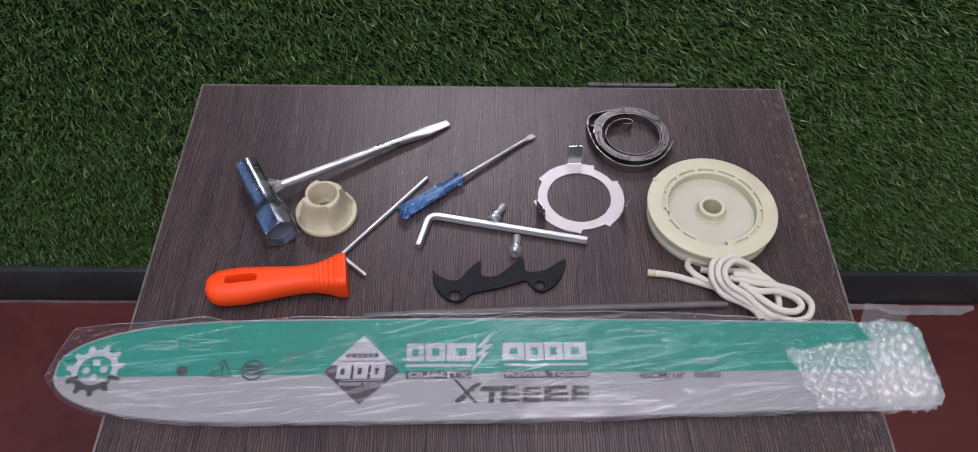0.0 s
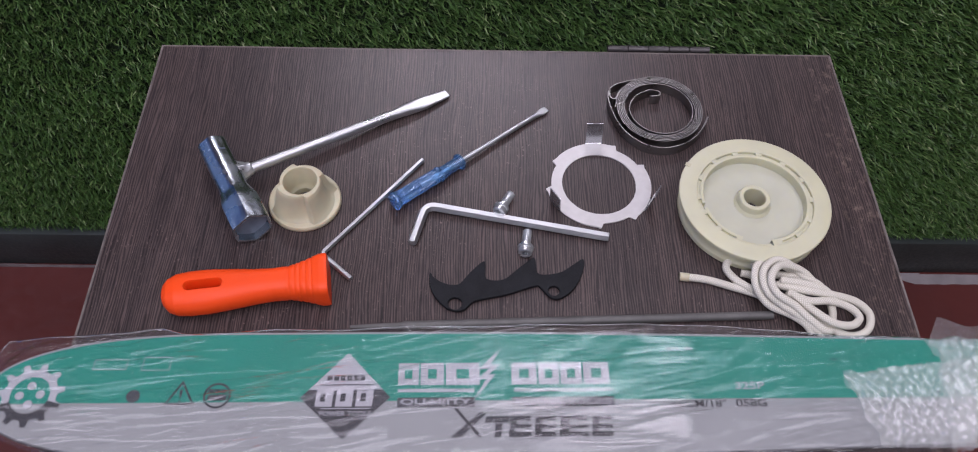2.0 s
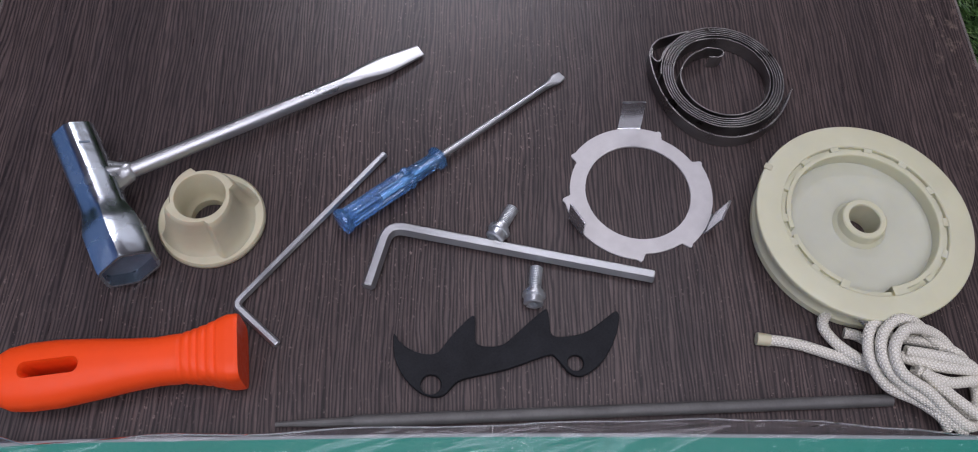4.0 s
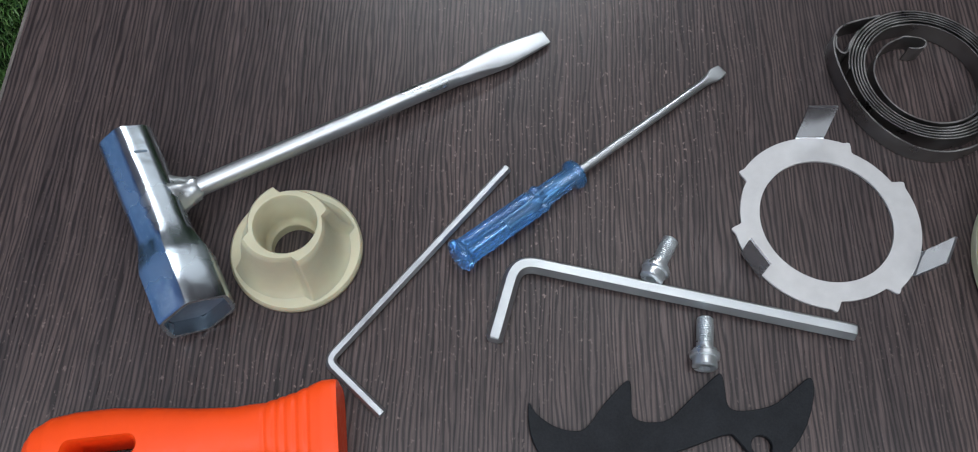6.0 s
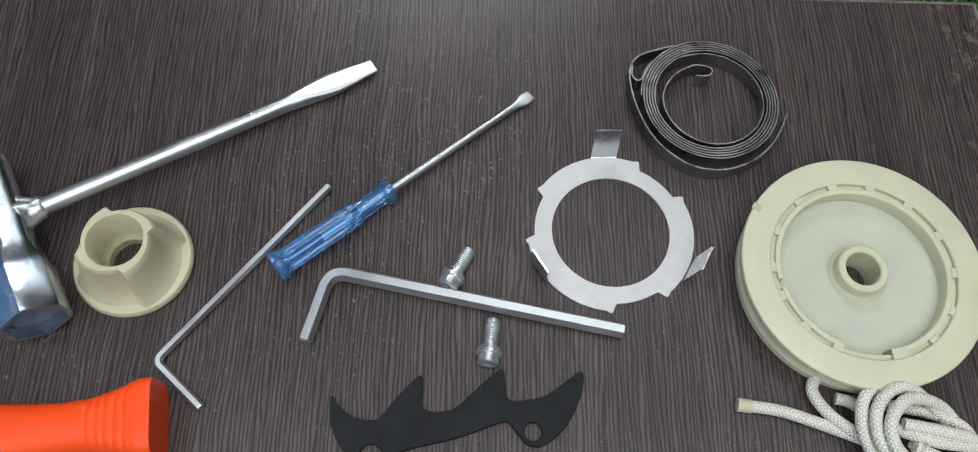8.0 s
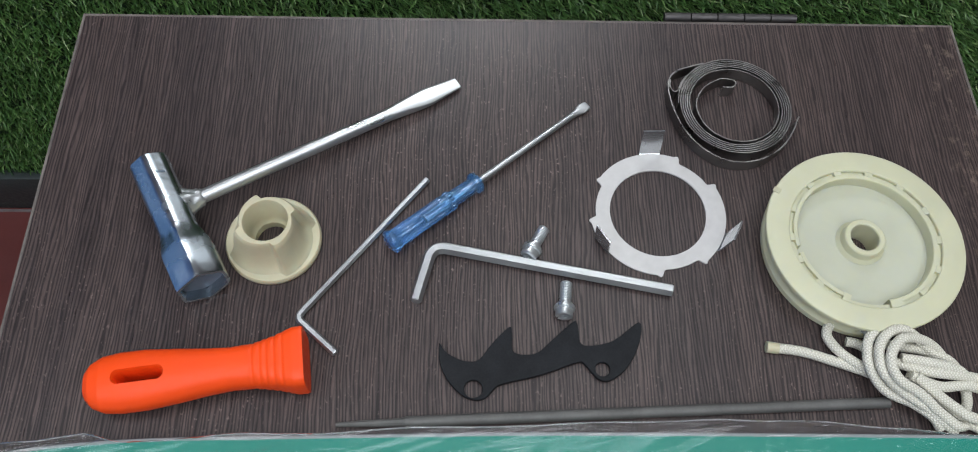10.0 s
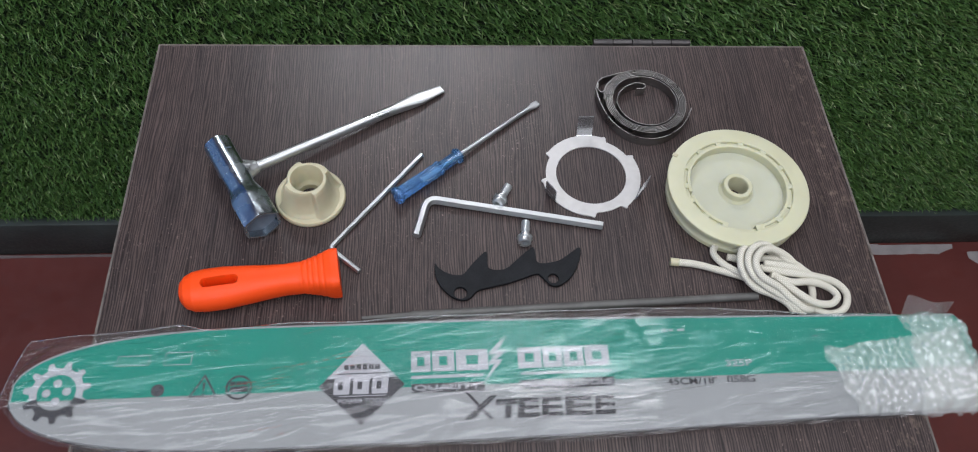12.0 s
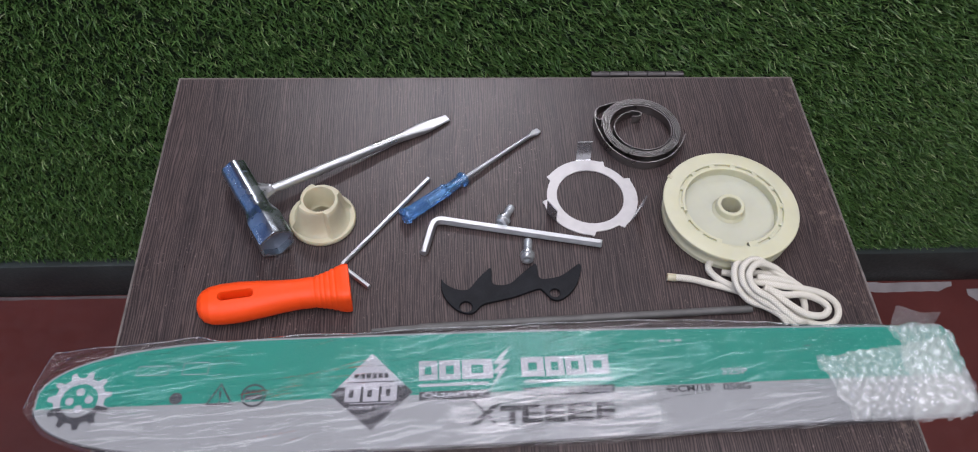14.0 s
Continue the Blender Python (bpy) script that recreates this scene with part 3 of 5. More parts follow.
def guide_bar():
    b = thing("guide_bar", "grey and green painted steel chainsaw guide bar in a clear sleeve", "guide bar", BAR_AT)
    body = part("body", prism(bar_outline(0.0), 0.0, BAR_T, 0.0004), M_GREY, b)
    # the dark groove that runs round the rim
    part("rail_groove", prism(bar_outline(-0.0003), 0.0012, BAR_T - 0.0012), M_RIM, b, "dark steel rail groove")
    z = BAR_T + 0.00015
    part("painted_band", prism(bar_outline(0.0014, lo=0.0), BAR_T - 0.0003, z), M_GREEN, b, "green painted upper half")
    zz = z + 0.0002

    def ink(name, outline, mat, lift=0.0, label=""):
        return part(name, flat(outline), mat, b, label, pose(0, 0, zz + lift))

    def rect(x0, y0, x1, y1, sl=0.0):
        return [(x0, y0), (x1, y0), (x1 + sl, y1), (x0 + sl, y1)]

    # printed sprocket at the nose, pale above the line and dark below it
    cx, cy = -0.2352, 0.0044
    def gear(upper):
        pts = []
        n = 11
        for k in range(n):
            for da, r in ((-0.27, 0.0134), (-0.13, 0.0168), (0.13, 0.0168), (0.27, 0.0134)):
                a = 2 * math.pi * (k + da) / n + 0.2
                pts.append((cx + r * math.cos(a), cy + r * math.sin(a)))
        v, f = [], []
        for k in range(44):
            t = math.atan2(pts[k][1] - cy, pts[k][0] - cx)
            q = (cx + 0.0097 * math.cos(t), cy + 0.0097 * math.sin(t))
            v += [pts[k], q]
        for k in range(44):
            a2, b2, c2, d2 = 2 * k, 2 * k + 1, (2 * k + 3) % 88, (2 * k + 2) % 88
            my = sum(v[i][1] for i in (a2, b2, c2, d2)) / 4
            if (my > 0) == upper:
                f.append((a2, d2, c2, b2))
        return mesh_from([(x, y, 0) for x, y in v], f, False)
    part("sprocket_print", gear(True), M_PALE, b, "pale printed sprocket rim", pose(0, 0, zz))
    part("sprocket_print", gear(False), M_INK, b, "dark printed sprocket rim", pose(0, 0, zz))
    for k in range(4):
        a = 0.06 + k * math.pi / 2
        part("rivet", lathe([(0.0022, 0.0), (0.0022, 0.0003), (0.0018, 0.0006), (0.0003, 0.0007)], 20, False), M_PALE, b, "", pose(cx + 0.0050 * math.cos(a), cy + 0.0049 * math.sin(a), z))
    # two faint outlined signs above the oil hole
    for x0, y0, x1, y1 in ((-0.2080, 0.0176, -0.1912, 0.0234), (-0.1836, 0.0172, -0.1694, 0.0246)):
        e = 0.0004
        o4, i4 = rect(x0, y0, x1, y1, 0.0006), rect(x0 + e, y0 + e, x1 - e, y1 - e, 0.0006)
        part("sign_outline", mesh_from([(x, y, 0) for x, y in o4 + i4], [(k, (k + 1) % 4, (k + 1) % 4 + 4, k + 4) for k in range(4)], False), M_PALE, b, "faint pale outlined sign", pose(0, 0, zz))
    # oil hole
    part("oil_hole", lathe([(0.0, 0.0), (0.0034, 0.0), (0.0034, 0.0003), (0.0, 0.0003)], 28, False), M_DARKGREY, b, "dark grey hole", pose(-0.1845, 0.0034, z))
    # warning triangle and round pictogram
    def tri(cx2, cy2, r):
        return [(cx2 + r * math.cos(a), cy2 + r * math.sin(a)) for a in (math.pi / 2, math.pi * 7 / 6, math.pi * 11 / 6)]
    o, i = tri(-0.1612, 0.0030, 0.0087), tri(-0.1612, 0.0030, 0.0067)
    part("warning_triangle", mesh_from([(x, y, 0) for x, y in o + i], [(0, 1, 4, 3), (1, 2, 5, 4), (2, 0, 3, 5)], False), M_INK, b, "", pose(0, 0, zz))
    ink("warning_mark", [(-0.1615, 0.0020), (-0.1609, 0.0020), (-0.1604, 0.0066), (-0.1620, 0.0066)], M_INK)
    ink("warning_mark", rect(-0.1617, 0.0000, -0.1607, 0.0010), M_INK)
    ring = [(-0.1432 + r * math.cos(2 * math.pi * k / 40), 0.0034 + r * math.sin(2 * math.pi * k / 40), 0) for k in range(40) for r in (0.0068, 0.0057)]
    part("round_sign", mesh_from(ring, [(2 * k, 2 * ((k + 1) % 40), 2 * ((k + 1) % 40) + 1, 2 * k + 1) for k in range(40)], False), M_INK, b, "", pose(0, 0, zz))
    for k in range(3):
        ink("round_sign_mark", rect(-0.1478 + k * 0.0031, 0.0046, -0.1451 + k * 0.0031, 0.0068), M_INK)
    ink("round_sign_mark", rect(-0.1480, 0.0008, -0.1386, 0.0040, 0.0004), M_INK)
    ink("round_sign_mark", rect(-0.1468, 0.0018, -0.1420, 0.0024, 0.0002), M_GREY, 0.0002)
    # diamond emblem: pale upper half, black lower half, plain shapes inside
    dx, dt, dw, db = -0.0795, 0.0262, 0.0225, -0.0196
    ink("emblem", [(dx - dw, 0.0018), (dx + dw, 0.0018), (dx, dt)], M_PALE, 0.0, "pale upper half of a diamond emblem")
    ink("emblem", [(dx - dw, 0.0018), (dx, db), (dx + dw, 0.0018)], M_INK, 0.0, "black lower half of a diamond emblem")
    ink("emblem_band", [(dx - dw * 0.82, 0.0060), (dx + dw * 0.82, 0.0060), (dx + dw, 0.0018), (dx - dw, 0.0018)], M_INK, 0.00012)
    for k in range(3):
        ink("emblem_block", rect(dx - 0.0148 + k * 0.0100, -0.0030, dx - 0.0065 + k * 0.0100, 0.0068, 0.0006), M_PALE, 0.0003)
        ink("emblem_block", rect(dx - 0.0125 + k * 0.0100, -0.0004, dx - 0.0100 + k * 0.0100, 0.0040, 0.0004), M_INK, 0.0005)
    ink("emblem_line", rect(dx - 0.0118, -0.0042, dx + 0.0128, -0.0037), M_PALE, 0.0003)
    ink("emblem_line", rect(dx - 0.0128, 0.0083, dx + 0.0128, 0.0088), M_INK, 0.0003)
    for k in range(6):
        ink("emblem_block", rect(dx - 0.0096 + k * 0.0033, 0.0108, dx - 0.0071 + k * 0.0033, 0.0136), M_INK, 0.0003)
    part("small_lettering", lettering("POWER TOOLS", 0.0024, 0.0255), M_PALE, b, "pale words on the emblem", pose(dx - 0.0122, -0.0078, zz + 0.0003))
    # big brand line as plain pale blocks with a zigzag
    def blocks(x, y, widths, h, gap, mat, lift=0.0):
        for k, w in enumerate(widths):
            # a slab with one or two slots, serifed at foot and head
            q = [(x, y), (x + w, y), (x + w, y + h), (x, y + h)]
            e = w * 0.31
            o = [(x + e, y + h * 0.28), (x + w - e, y + h * 0.28), (x + w - e, y + h * 0.72), (x + e, y + h * 0.72)]
            part("brand_block", mesh_from([(c, d, 0) for c, d in q + o], [(i, (i + 1) % 4, (i + 1) % 4 + 4, i + 4) for i in range(4)], False), mat, b, "", pose(0, 0, zz + lift))
            x += w + gap
    blocks(-0.0535, 0.0083, [0.0103, 0.0118, 0.0172], 0.0120, 0.0010, M_PALE)
    blocks(0.0040, 0.0083, [0.0128, 0.0105, 0.0108, 0.0132], 0.0120, 0.0009, M_PALE)
    ink("zigzag", bolt_shape(-0.0130, 0.0080, 0.0165), M_PALE, 0.0002)
    ink("brand_line", rect(-0.0535, 0.0045, -0.0150, 0.0062), M_PALE)
    ink("brand_line", rect(0.0050, 0.0045, 0.0545, 0.0060), M_PALE)
    # the two black word plates
    ink("word_plate", rect(-0.0535, -0.0036, -0.0148, 0.0016), M_DARKGREY)
    part("lettering", lettering("QUALITY", 0.0034, 0.0355), M_PALE, b, "pale word on a dark plate", pose(-0.0520, -0.0027, zz + 0.0003))
    ink("word_plate", rect(0.0040, -0.0036, 0.0552, 0.0016), M_DARKGREY)
    part("lettering", lettering("POWER TOOLS", 0.0034, 0.0480), M_PALE, b, "pale words on a dark plate", pose(0.0056, -0.0027, zz + 0.0003))
    # model name as plain slanted blocks
    ink("cross_stroke", [(-0.0255, -0.0040), (-0.0236, -0.0040), (-0.0112, -0.0192), (-0.0135, -0.0192)], M_INK)
    ink("cross_stroke", [(-0.0268, -0.0192), (-0.0215, -0.0192), (-0.0085, -0.0065), (-0.0125, -0.0065)], M_INK, 0.0002)
    x = -0.0100
    for k, w in enumerate([0.0105, 0.0118, 0.0112, 0.0150, 0.0112]):
        if k == 0:
            ink("model_block", rect(x, -0.0118, x + w + 0.001, -0.0086, 0.0008), M_INK)
            ink("model_block", rect(x + w * 0.42, -0.0192, x + w * 0.75, -0.0122, 0.0010), M_INK)
        else:
            ink("model_block", rect(x, -0.0192, x + w * 0.30, -0.0086, 0.0010), M_INK)
            for y0, y1 in ((-0.0192, -0.0168), (-0.0150, -0.0128), (-0.0110, -0.0086)):
                ink("model_block", rect(x + w * 0.30, y0, x + w * 0.96, y1, 0.0003), M_INK, 0.0001)
        x += w + 0.0010
    # tiny unreadable line near the upper edge
    for k, w in enumerate((0.0032, 0.0022, 0.0040)):
        ink("small_print", rect(0.0855 + k * 0.0046, 0.0270, 0.0855 + k * 0.0046 + w, 0.0284), M_PALE)
    ink("dark_dash", rect(0.1700, 0.0205, 0.1735, 0.0211), M_INK, 0.0008)
    # size marks
    part("size_lettering", lettering('45CM/18"', 0.0042, 0.0282), M_DARKGREY, b, "dark printed size", pose(0.0836, -0.0046, zz))
    part("size_lettering", lettering("058G", 0.0042, 0.0158), M_DARKGREY, b, "dark printed gauge", pose(0.1166, -0.0046, zz))
    part("size_lettering", lettering("325P", 0.0040, 0.0150), M_PALE, b, "pale printed pitch", pose(0.1178, 0.0048, zz))
    return b


guide_bar()


def fold(x, y, seed):
    """Ridged noise: thin creases that run slantwise along the sleeve."""
    s = 0.0
    for k, (fx, fy, a, sh) in enumerate(((5, 60, 1.0, -0.17), (7, 105, 0.7, -0.25), (10, 150, 0.5, -0.08))):
        n = noise.noise(Vector((x * fx + seed, (y + x * sh * (1.0 + 0.25 * math.sin(x * 7 + k))) * fy, seed * 1.7 + k)))
        calm = min(1.0, max(0.0, 0.45 + 1.6 * noise.noise(Vector((x * 16 + k * 5, y * 40, seed)))))
        s += a * calm * max(0.0, 1 - abs(n) * 7.0) ** 1.4
    return s


BAG_TOP = ((-0.2653, 0.0030), (-0.2640, 0.0120), (-0.2590, 0.0300), (-0.2566, 0.0362), (-0.2300, 0.0368), (-0.1950, 0.0372), (-0.1767, 0.0396), (-0.1647, 0.0362), (-0.1503, 0.0372), (-0.1141, 0.0388), (0.0, 0.0408), (0.0746, 0.0421), (0.1177, 0.0408), (0.1417, 0.0376), (0.1673, 0.0348), (0.2296, 0.0318), (0.2680, 0.0310))


def sleeve():
    """A loose clear bag over the bar, flat and angular at the nose, pulled into slanting creases."""
    nu, nv = 660, 130
    verts, faces = [], []
    top = BAR_T + 0.0014
    tu, tv = zip(*BAG_TOP)
    for i in range(nu + 1):
        u = -0.2653 + 0.5210 * i / nu
        hb = max(bar_half(min(max(u, -0.2580), 0.258)), 0.004) if u > -0.2580 else 0.0
        up = float(np.interp(u, tu, tv)) + 0.0012 * noise.noise(Vector((u * 30, 3.1, 0.2)))
        dn = min(0.0022 - 0.0205 * min(1, max(0, (u + 0.2653) / 0.0235)) ** 0.7, BAR_MID - hb - 0.0030 - 0.0012 * noise.noise(Vector((u * 14, 1.0, 4)))) if u < -0.235 else BAR_MID - hb - 0.0032 - 0.0014 * noise.noise(Vector((u * 14, 1.0, 4)))
        for j in range(nv + 1):
            s = j / nv
            v = dn + (up - dn) * s
            inside = min(v - (BAR_MID - hb - 0.001), (BAR_MID + hb + 0.001) - v)
            k = min(1.0, max(0.0, (inside + 0.008) / 0.008)) if hb > 0.0041 else 0.0
            k = k * k * (3 - 2 * k)
            h = 0.0006 + (top - 0.0006) * k
            # the free margin stands off the table in tented folds
            loose = (1 - k) * min(1.0, max(0.0, (v - BAR_MID) / 0.02))
            h += loose * 0.0030 * (0.5 + 0.5 * math.sin(u * 95 + 2.0 * math.sin(u * 31)))
            w = fold(u, v, 3.3)
            h += 0.0016 * w * (0.35 + 0.65 * k) + 0.0008 * abs(noise.noise(Vector((u * 14, v * 30, 7))))
            verts.append((u, v, h))
    for i in range(nu):
        for j in range(nv):
            a = i * (nv + 1) + j
            faces.append((a, a + nv + 1, a + nv + 2, a + 1))
    ob = thing("plastic_sleeve", "", "", BAR_AT)
    film = part("film", mesh_from(verts, faces, True, 80), M_FILM, ob)
    film.visible_shadow = False
    edge = [verts[i * (nv + 1) + nv] for i in range(0, nu + 1, 3)]
    hem = part("hem", sweep(edge, 0.00035, 6, 0.0, 80), M_BAG, ob, "thin whitish folded edge of the sleeve")
    hem.visible_shadow = False
    return tagged(ob, "clear crinkled plastic sleeve pulled over the guide bar", "plastic bag")


sleeve()


def bubble_wrap():
    """Sheets of bubble film folded round the tail of the bar."""
    t = thing("bubble_wrap", "milky bubble wrap folded round the tail of the bar", "bubble wrap", BAR_AT)
    rng = random.Random(4)

    def sheet(name, inside, u0, u1, v0, v1, base, pitch, turn, lump):
        nu, nv = int((u1 - u0) / 0.0008), int((v1 - v0) / 0.0008)
        c, s = math.cos(turn), math.sin(turn)
        verts, index, faces = [], {}, []
        for i in range(nu + 1):
            for j in range(nv + 1):
                u, v = u0 + (u1 - u0) * i / nu, v0 + (v1 - v0) * j / nv
                if not inside(u, v):
                    continue
                p, q = (u * c + v * s) / pitch, (-u * s + v * c) / (pitch * 0.866)
                row = round(q)
                best = 9.0
                amp = 1.0
                for r in (row - 1, row, row + 1):
                    o = 0.5 * (r & 1)
                    for m in (math.floor(p - o), math.floor(p - o) + 1):
                        jx = 0.22 * noise.noise(Vector((m * 3.3, r * 5.7, 1)))
                        d = math.hypot(p - (m + o + jx), (q - r) * 0.866)
                        if d < best:
                            best = d
                            amp = 0.55 + 0.45 * math.sin(m * 12.9 + r * 78.2) + 0.25
                dome = math.sqrt(max(0.0, 1 - (best / 0.43) ** 2)) if best < 0.43 else 0.0
                h = base(u, v) + 0.0024 * dome * max(0.2, amp)
                h += lump * (noise.noise(Vector((u * 60, v * 60, base(u, v) * 10))) + 0.5 * noise.noise(Vector((u * 160, v * 160, 2))))
                index[i, j] = len(verts)
                verts.append((u, v, max(0.0006, h)))
        for i in range(nu):
            for j in range(nv):
                k = [(i, j), (i + 1, j), (i + 1, j + 1), (i, j + 1)]
                if all(x in index for x in k):
                    faces.append(tuple(index[x] for x in k))
        ob = part(name, mesh_from(verts, faces, True, 80), M_BUBBLE, t)
        ob.visible_shadow = False
        return ob

    def edge_noise(a, sc):
        return 0.0035 * noise.noise(Vector((a * sc, 5, 1)))

    def flat_in(u, v):
        return u > 0.1745 - (v - 0.004) * 0.33 + edge_noise(v, 120) and -0.0265 < v < 0.0115 + 0.13 * (u - 0.173) + edge_noise(u, 90) and u < 0.254

    def lump_in(u, v):
        right = 0.2600 - 0.16 * max(0.0, -v) - 0.9 * max(0.0, -0.019 - v) + 1.2 * edge_noise(v, 140)
        return 0.2215 + 0.05 * (v - 0.02) + edge_noise(v, 90) < u < right and -0.0275 + edge_noise(u, 130) < v < 0.0335 - 0.6 * max(0, u - 0.240) + edge_noise(u, 110)


    def over(u, v, z):
        e = min(v + 0.029, 0.036 - v, 0.264 - u)
        return z * min(1.0, max(0.15, e / 0.008))

    sheet("inner_layer", flat_in, 0.155, 0.262, -0.034, 0.034, lambda u, v: over(u, v, BAR_T + 0.0026), 0.0066, 0.3, 0.0006)
    sheet("middle_layer", flat_in, 0.155, 0.262, -0.034, 0.034, lambda u, v: over(u, v, BAR_T + 0.0042), 0.0066, 0.95, 0.0008)
    sheet("outer_layer", lump_in, 0.205, 0.285, -0.042, 0.050, lambda u, v: over(u, v, BAR_T + 0.0062), 0.0078, -0.2, 0.0018)
    sheet("outer_fold", lump_in, 0.205, 0.285, -0.042, 0.050, lambda u, v: over(u, v, BAR_T + 0.0088), 0.0078, 0.6, 0.0024)
    # the open mouth of the clear bag stands up behind the bar
    flap = [(0.2238 + 0.0275 * a + 0.002 * b2, 0.0285 + 0.0085 * b2 - 0.004 * a * b2 + 0.0012 * math.sin(a * 7 + b2), 0.0055 + 0.0135 * b2 - 0.003 * a * b2) for a in [k / 12 for k in range(13)] for b2 in [k / 5 for k in range(6)]]
    ff = [(i * 6 + j, (i + 1) * 6 + j, (i + 1) * 6 + j + 1, i * 6 + j + 1) for i in range(12) for j in range(5)]
    fl = part("bag_mouth", mesh_from(flap, ff, True, 80), M_BAG, t, "loose end of clear bag")
    fl.visible_shadow = False
    for x, y in ((0.2150, -0.0019), (0.2214, -0.0114)):
        part("black_speck", box(x, y, BAR_T + 0.0105, x + 0.0014, y + 0.0007, BAR_T + 0.0109), M_INK, t)
    return t


bubble_wrap()


# ---- tools ----
def axis_pose(a, b):
    """A pose at a whose x axis points to b, y level."""
    x = (Vector(b) - Vector(a)).normalized()
    y = Vector((0, 0, 1)).cross(x).normalized()
    z = x.cross(y)
    m = Matrix((x, y, z)).transposed().to_4x4()
    m.translation = a
    return m


def ngon_ring(x, r, n, turn, sub=4, rnd=0.25):
    """A ring round the x axis: an n-sided shape with softened corners."""
    out = []
    for k in range(n * sub):
        a = 2 * math.pi * k / (n * sub)
        seg = math.pi / n
        m = (a % (2 * seg)) - seg
        poly = r * math.cos(seg) / math.cos(m)
        rr = poly * (1 - rnd) + min(poly, r * (math.cos(seg) + (1 - math.cos(seg)) * 0.45)) * rnd
        out.append((x, rr * math.cos(a + turn), rr * math.sin(a + turn)))
    return out


def wrench():
    a, b = Vector((-0.1722, 0.3545, 0.0108)), Vector((-0.1390, 0.2946, 0.0119))
    t = thing("box_wrench", "chrome plated T-shaped spark plug wrench with screwdriver tip", "wrench", Matrix.Translation((-0.155, 0.325, 0)))
    inv = t.matrix_basis.inverted()
    m = inv @ axis_pose(a, b)
    L = (b - a).length
    s, w = 0.0097, 0.0123
    prof = [(0.0, s * 0.95), (0.0006, s), (0.20 * L, s), (0.42 * L, s * 0.99), (0.585 * L, s), (0.63 * L, s * 1.05), (0.70 * L, w * 0.95), (0.74 * L, w), (0.985 * L, w), (L, w * 0.975)]
    rings = [ngon_ring(x, r, 6, radians(30), 6, 0.85 if x < 0.6 * L else 0.45) for x, r in prof]
    rings += [ngon_ring(L, w * 0.86, 6, radians(30), 6, 0.3), ngon_ring(L - 0.0125, w * 0.84, 6, radians(30), 6, 0.3)]
    rings = [ngon_ring(0.012, s * 0.78, 6, radians(30), 6, 0.3), ngon_ring(0.0, s * 0.80, 6, radians(30), 6, 0.3)] + rings
    socket = part("socket", loft(rings, True, False, 28), M_CHROME, t, "chrome double hexagon socket", m)
    # shallow disc whose blue-grey stands in for the reflection deeper inside
    part("socket_fill_disc", lathe([(w * 0.80, 0), (w * 0.80, 0.0004), (0.0004, 0.0004)], 24, False), M_DARKHOLE, socket, "", Matrix.Translation((L - 0.0050, 0, 0)) @ pose(0, 0, 0, 0, 90, 0))
    # notch stamped on the top facet
    part("stamp", box(0.0110, -0.0030, s * 0.83 - 0.0002, 0.0117, 0.0012, s * 0.866 + 0.0002), M_DARKHOLE, socket, "", pose(0, 0, 0, -30, 0, 0))
    p0, p1, p2, p3 = Vector((-0.1535, 0.3345, 0.0105)), Vector((-0.0640, 0.3885, 0.0042)), Vector((-0.0465, 0.3995, 0.0026)), Vector((-0.0338, 0.4078, 0.0017))
    part("shaft", sweep([p0 + (p1 - p0) * k / 6 for k in range(7)], 0.0031, 20), M_ROD, t, "", inv)
    # flattened blade
    m2 = inv @ axis_pose(p1, p3)
    bl = (p3 - p1).length
    prof = [(-0.002, 0.0031, 0.0031), (0.006, 0.0034, 0.0027), (0.013, 0.0044, 0.0019), (0.018, 0.0048, 0.0014), (0.0225, 0.0044, 0.0011), (bl - 0.004, 0.0034, 0.0008), (bl, 0.0031, 0.0006)]
    rings = []
    for x, hw, ht in prof:
        e = 2.0 if x < 0.004 else 5.0
        rings.append([(x, hw * math.copysign(abs(math.cos(q)) ** (2 / e), math.cos(q)), ht * math.copysign(abs(math.sin(q)) ** (2 / e), math.sin(q))) for q in [2 * math.pi * k / 28 for k in range(28)]])
    part("blade", loft(rings, True, False, 30), M_ROD, t, "ground flat screwdriver tip", m2)
    # lumpy weld
    rings = []
    for x, r in ((-0.0046, 0.0070), (-0.0034, 0.0064), (-0.0020, 0.0054), (-0.0006, 0.0049), (0.0010, 0.0043), (0.0024, 0.0040), (0.0036, 0.0033), (0.0040, 0.0028)):
        ring = []
        for k in range(40):
            q = 2 * math.pi * k / 40
            c = Vector((x * 420, 2.2 * math.cos(q), 2.2 * math.sin(q)))
            rr = r * (1 + 0.16 * noise.noise(c) + 0.10 * noise.noise(c * 2.7))
            ring.append((x + 0.0012 * noise.noise(c + Vector((9, 0, 0))), rr * math.cos(q) * 1.08, rr * math.sin(q) * 0.92))
        rings.append(ring)
    part("weld", loft(rings, True, False, 60), M_ZINC, t, "rough weld bead", inv @ axis_pose(Vector((-0.1497, 0.3370, 0.0103)), p1))
    return t


wrench()


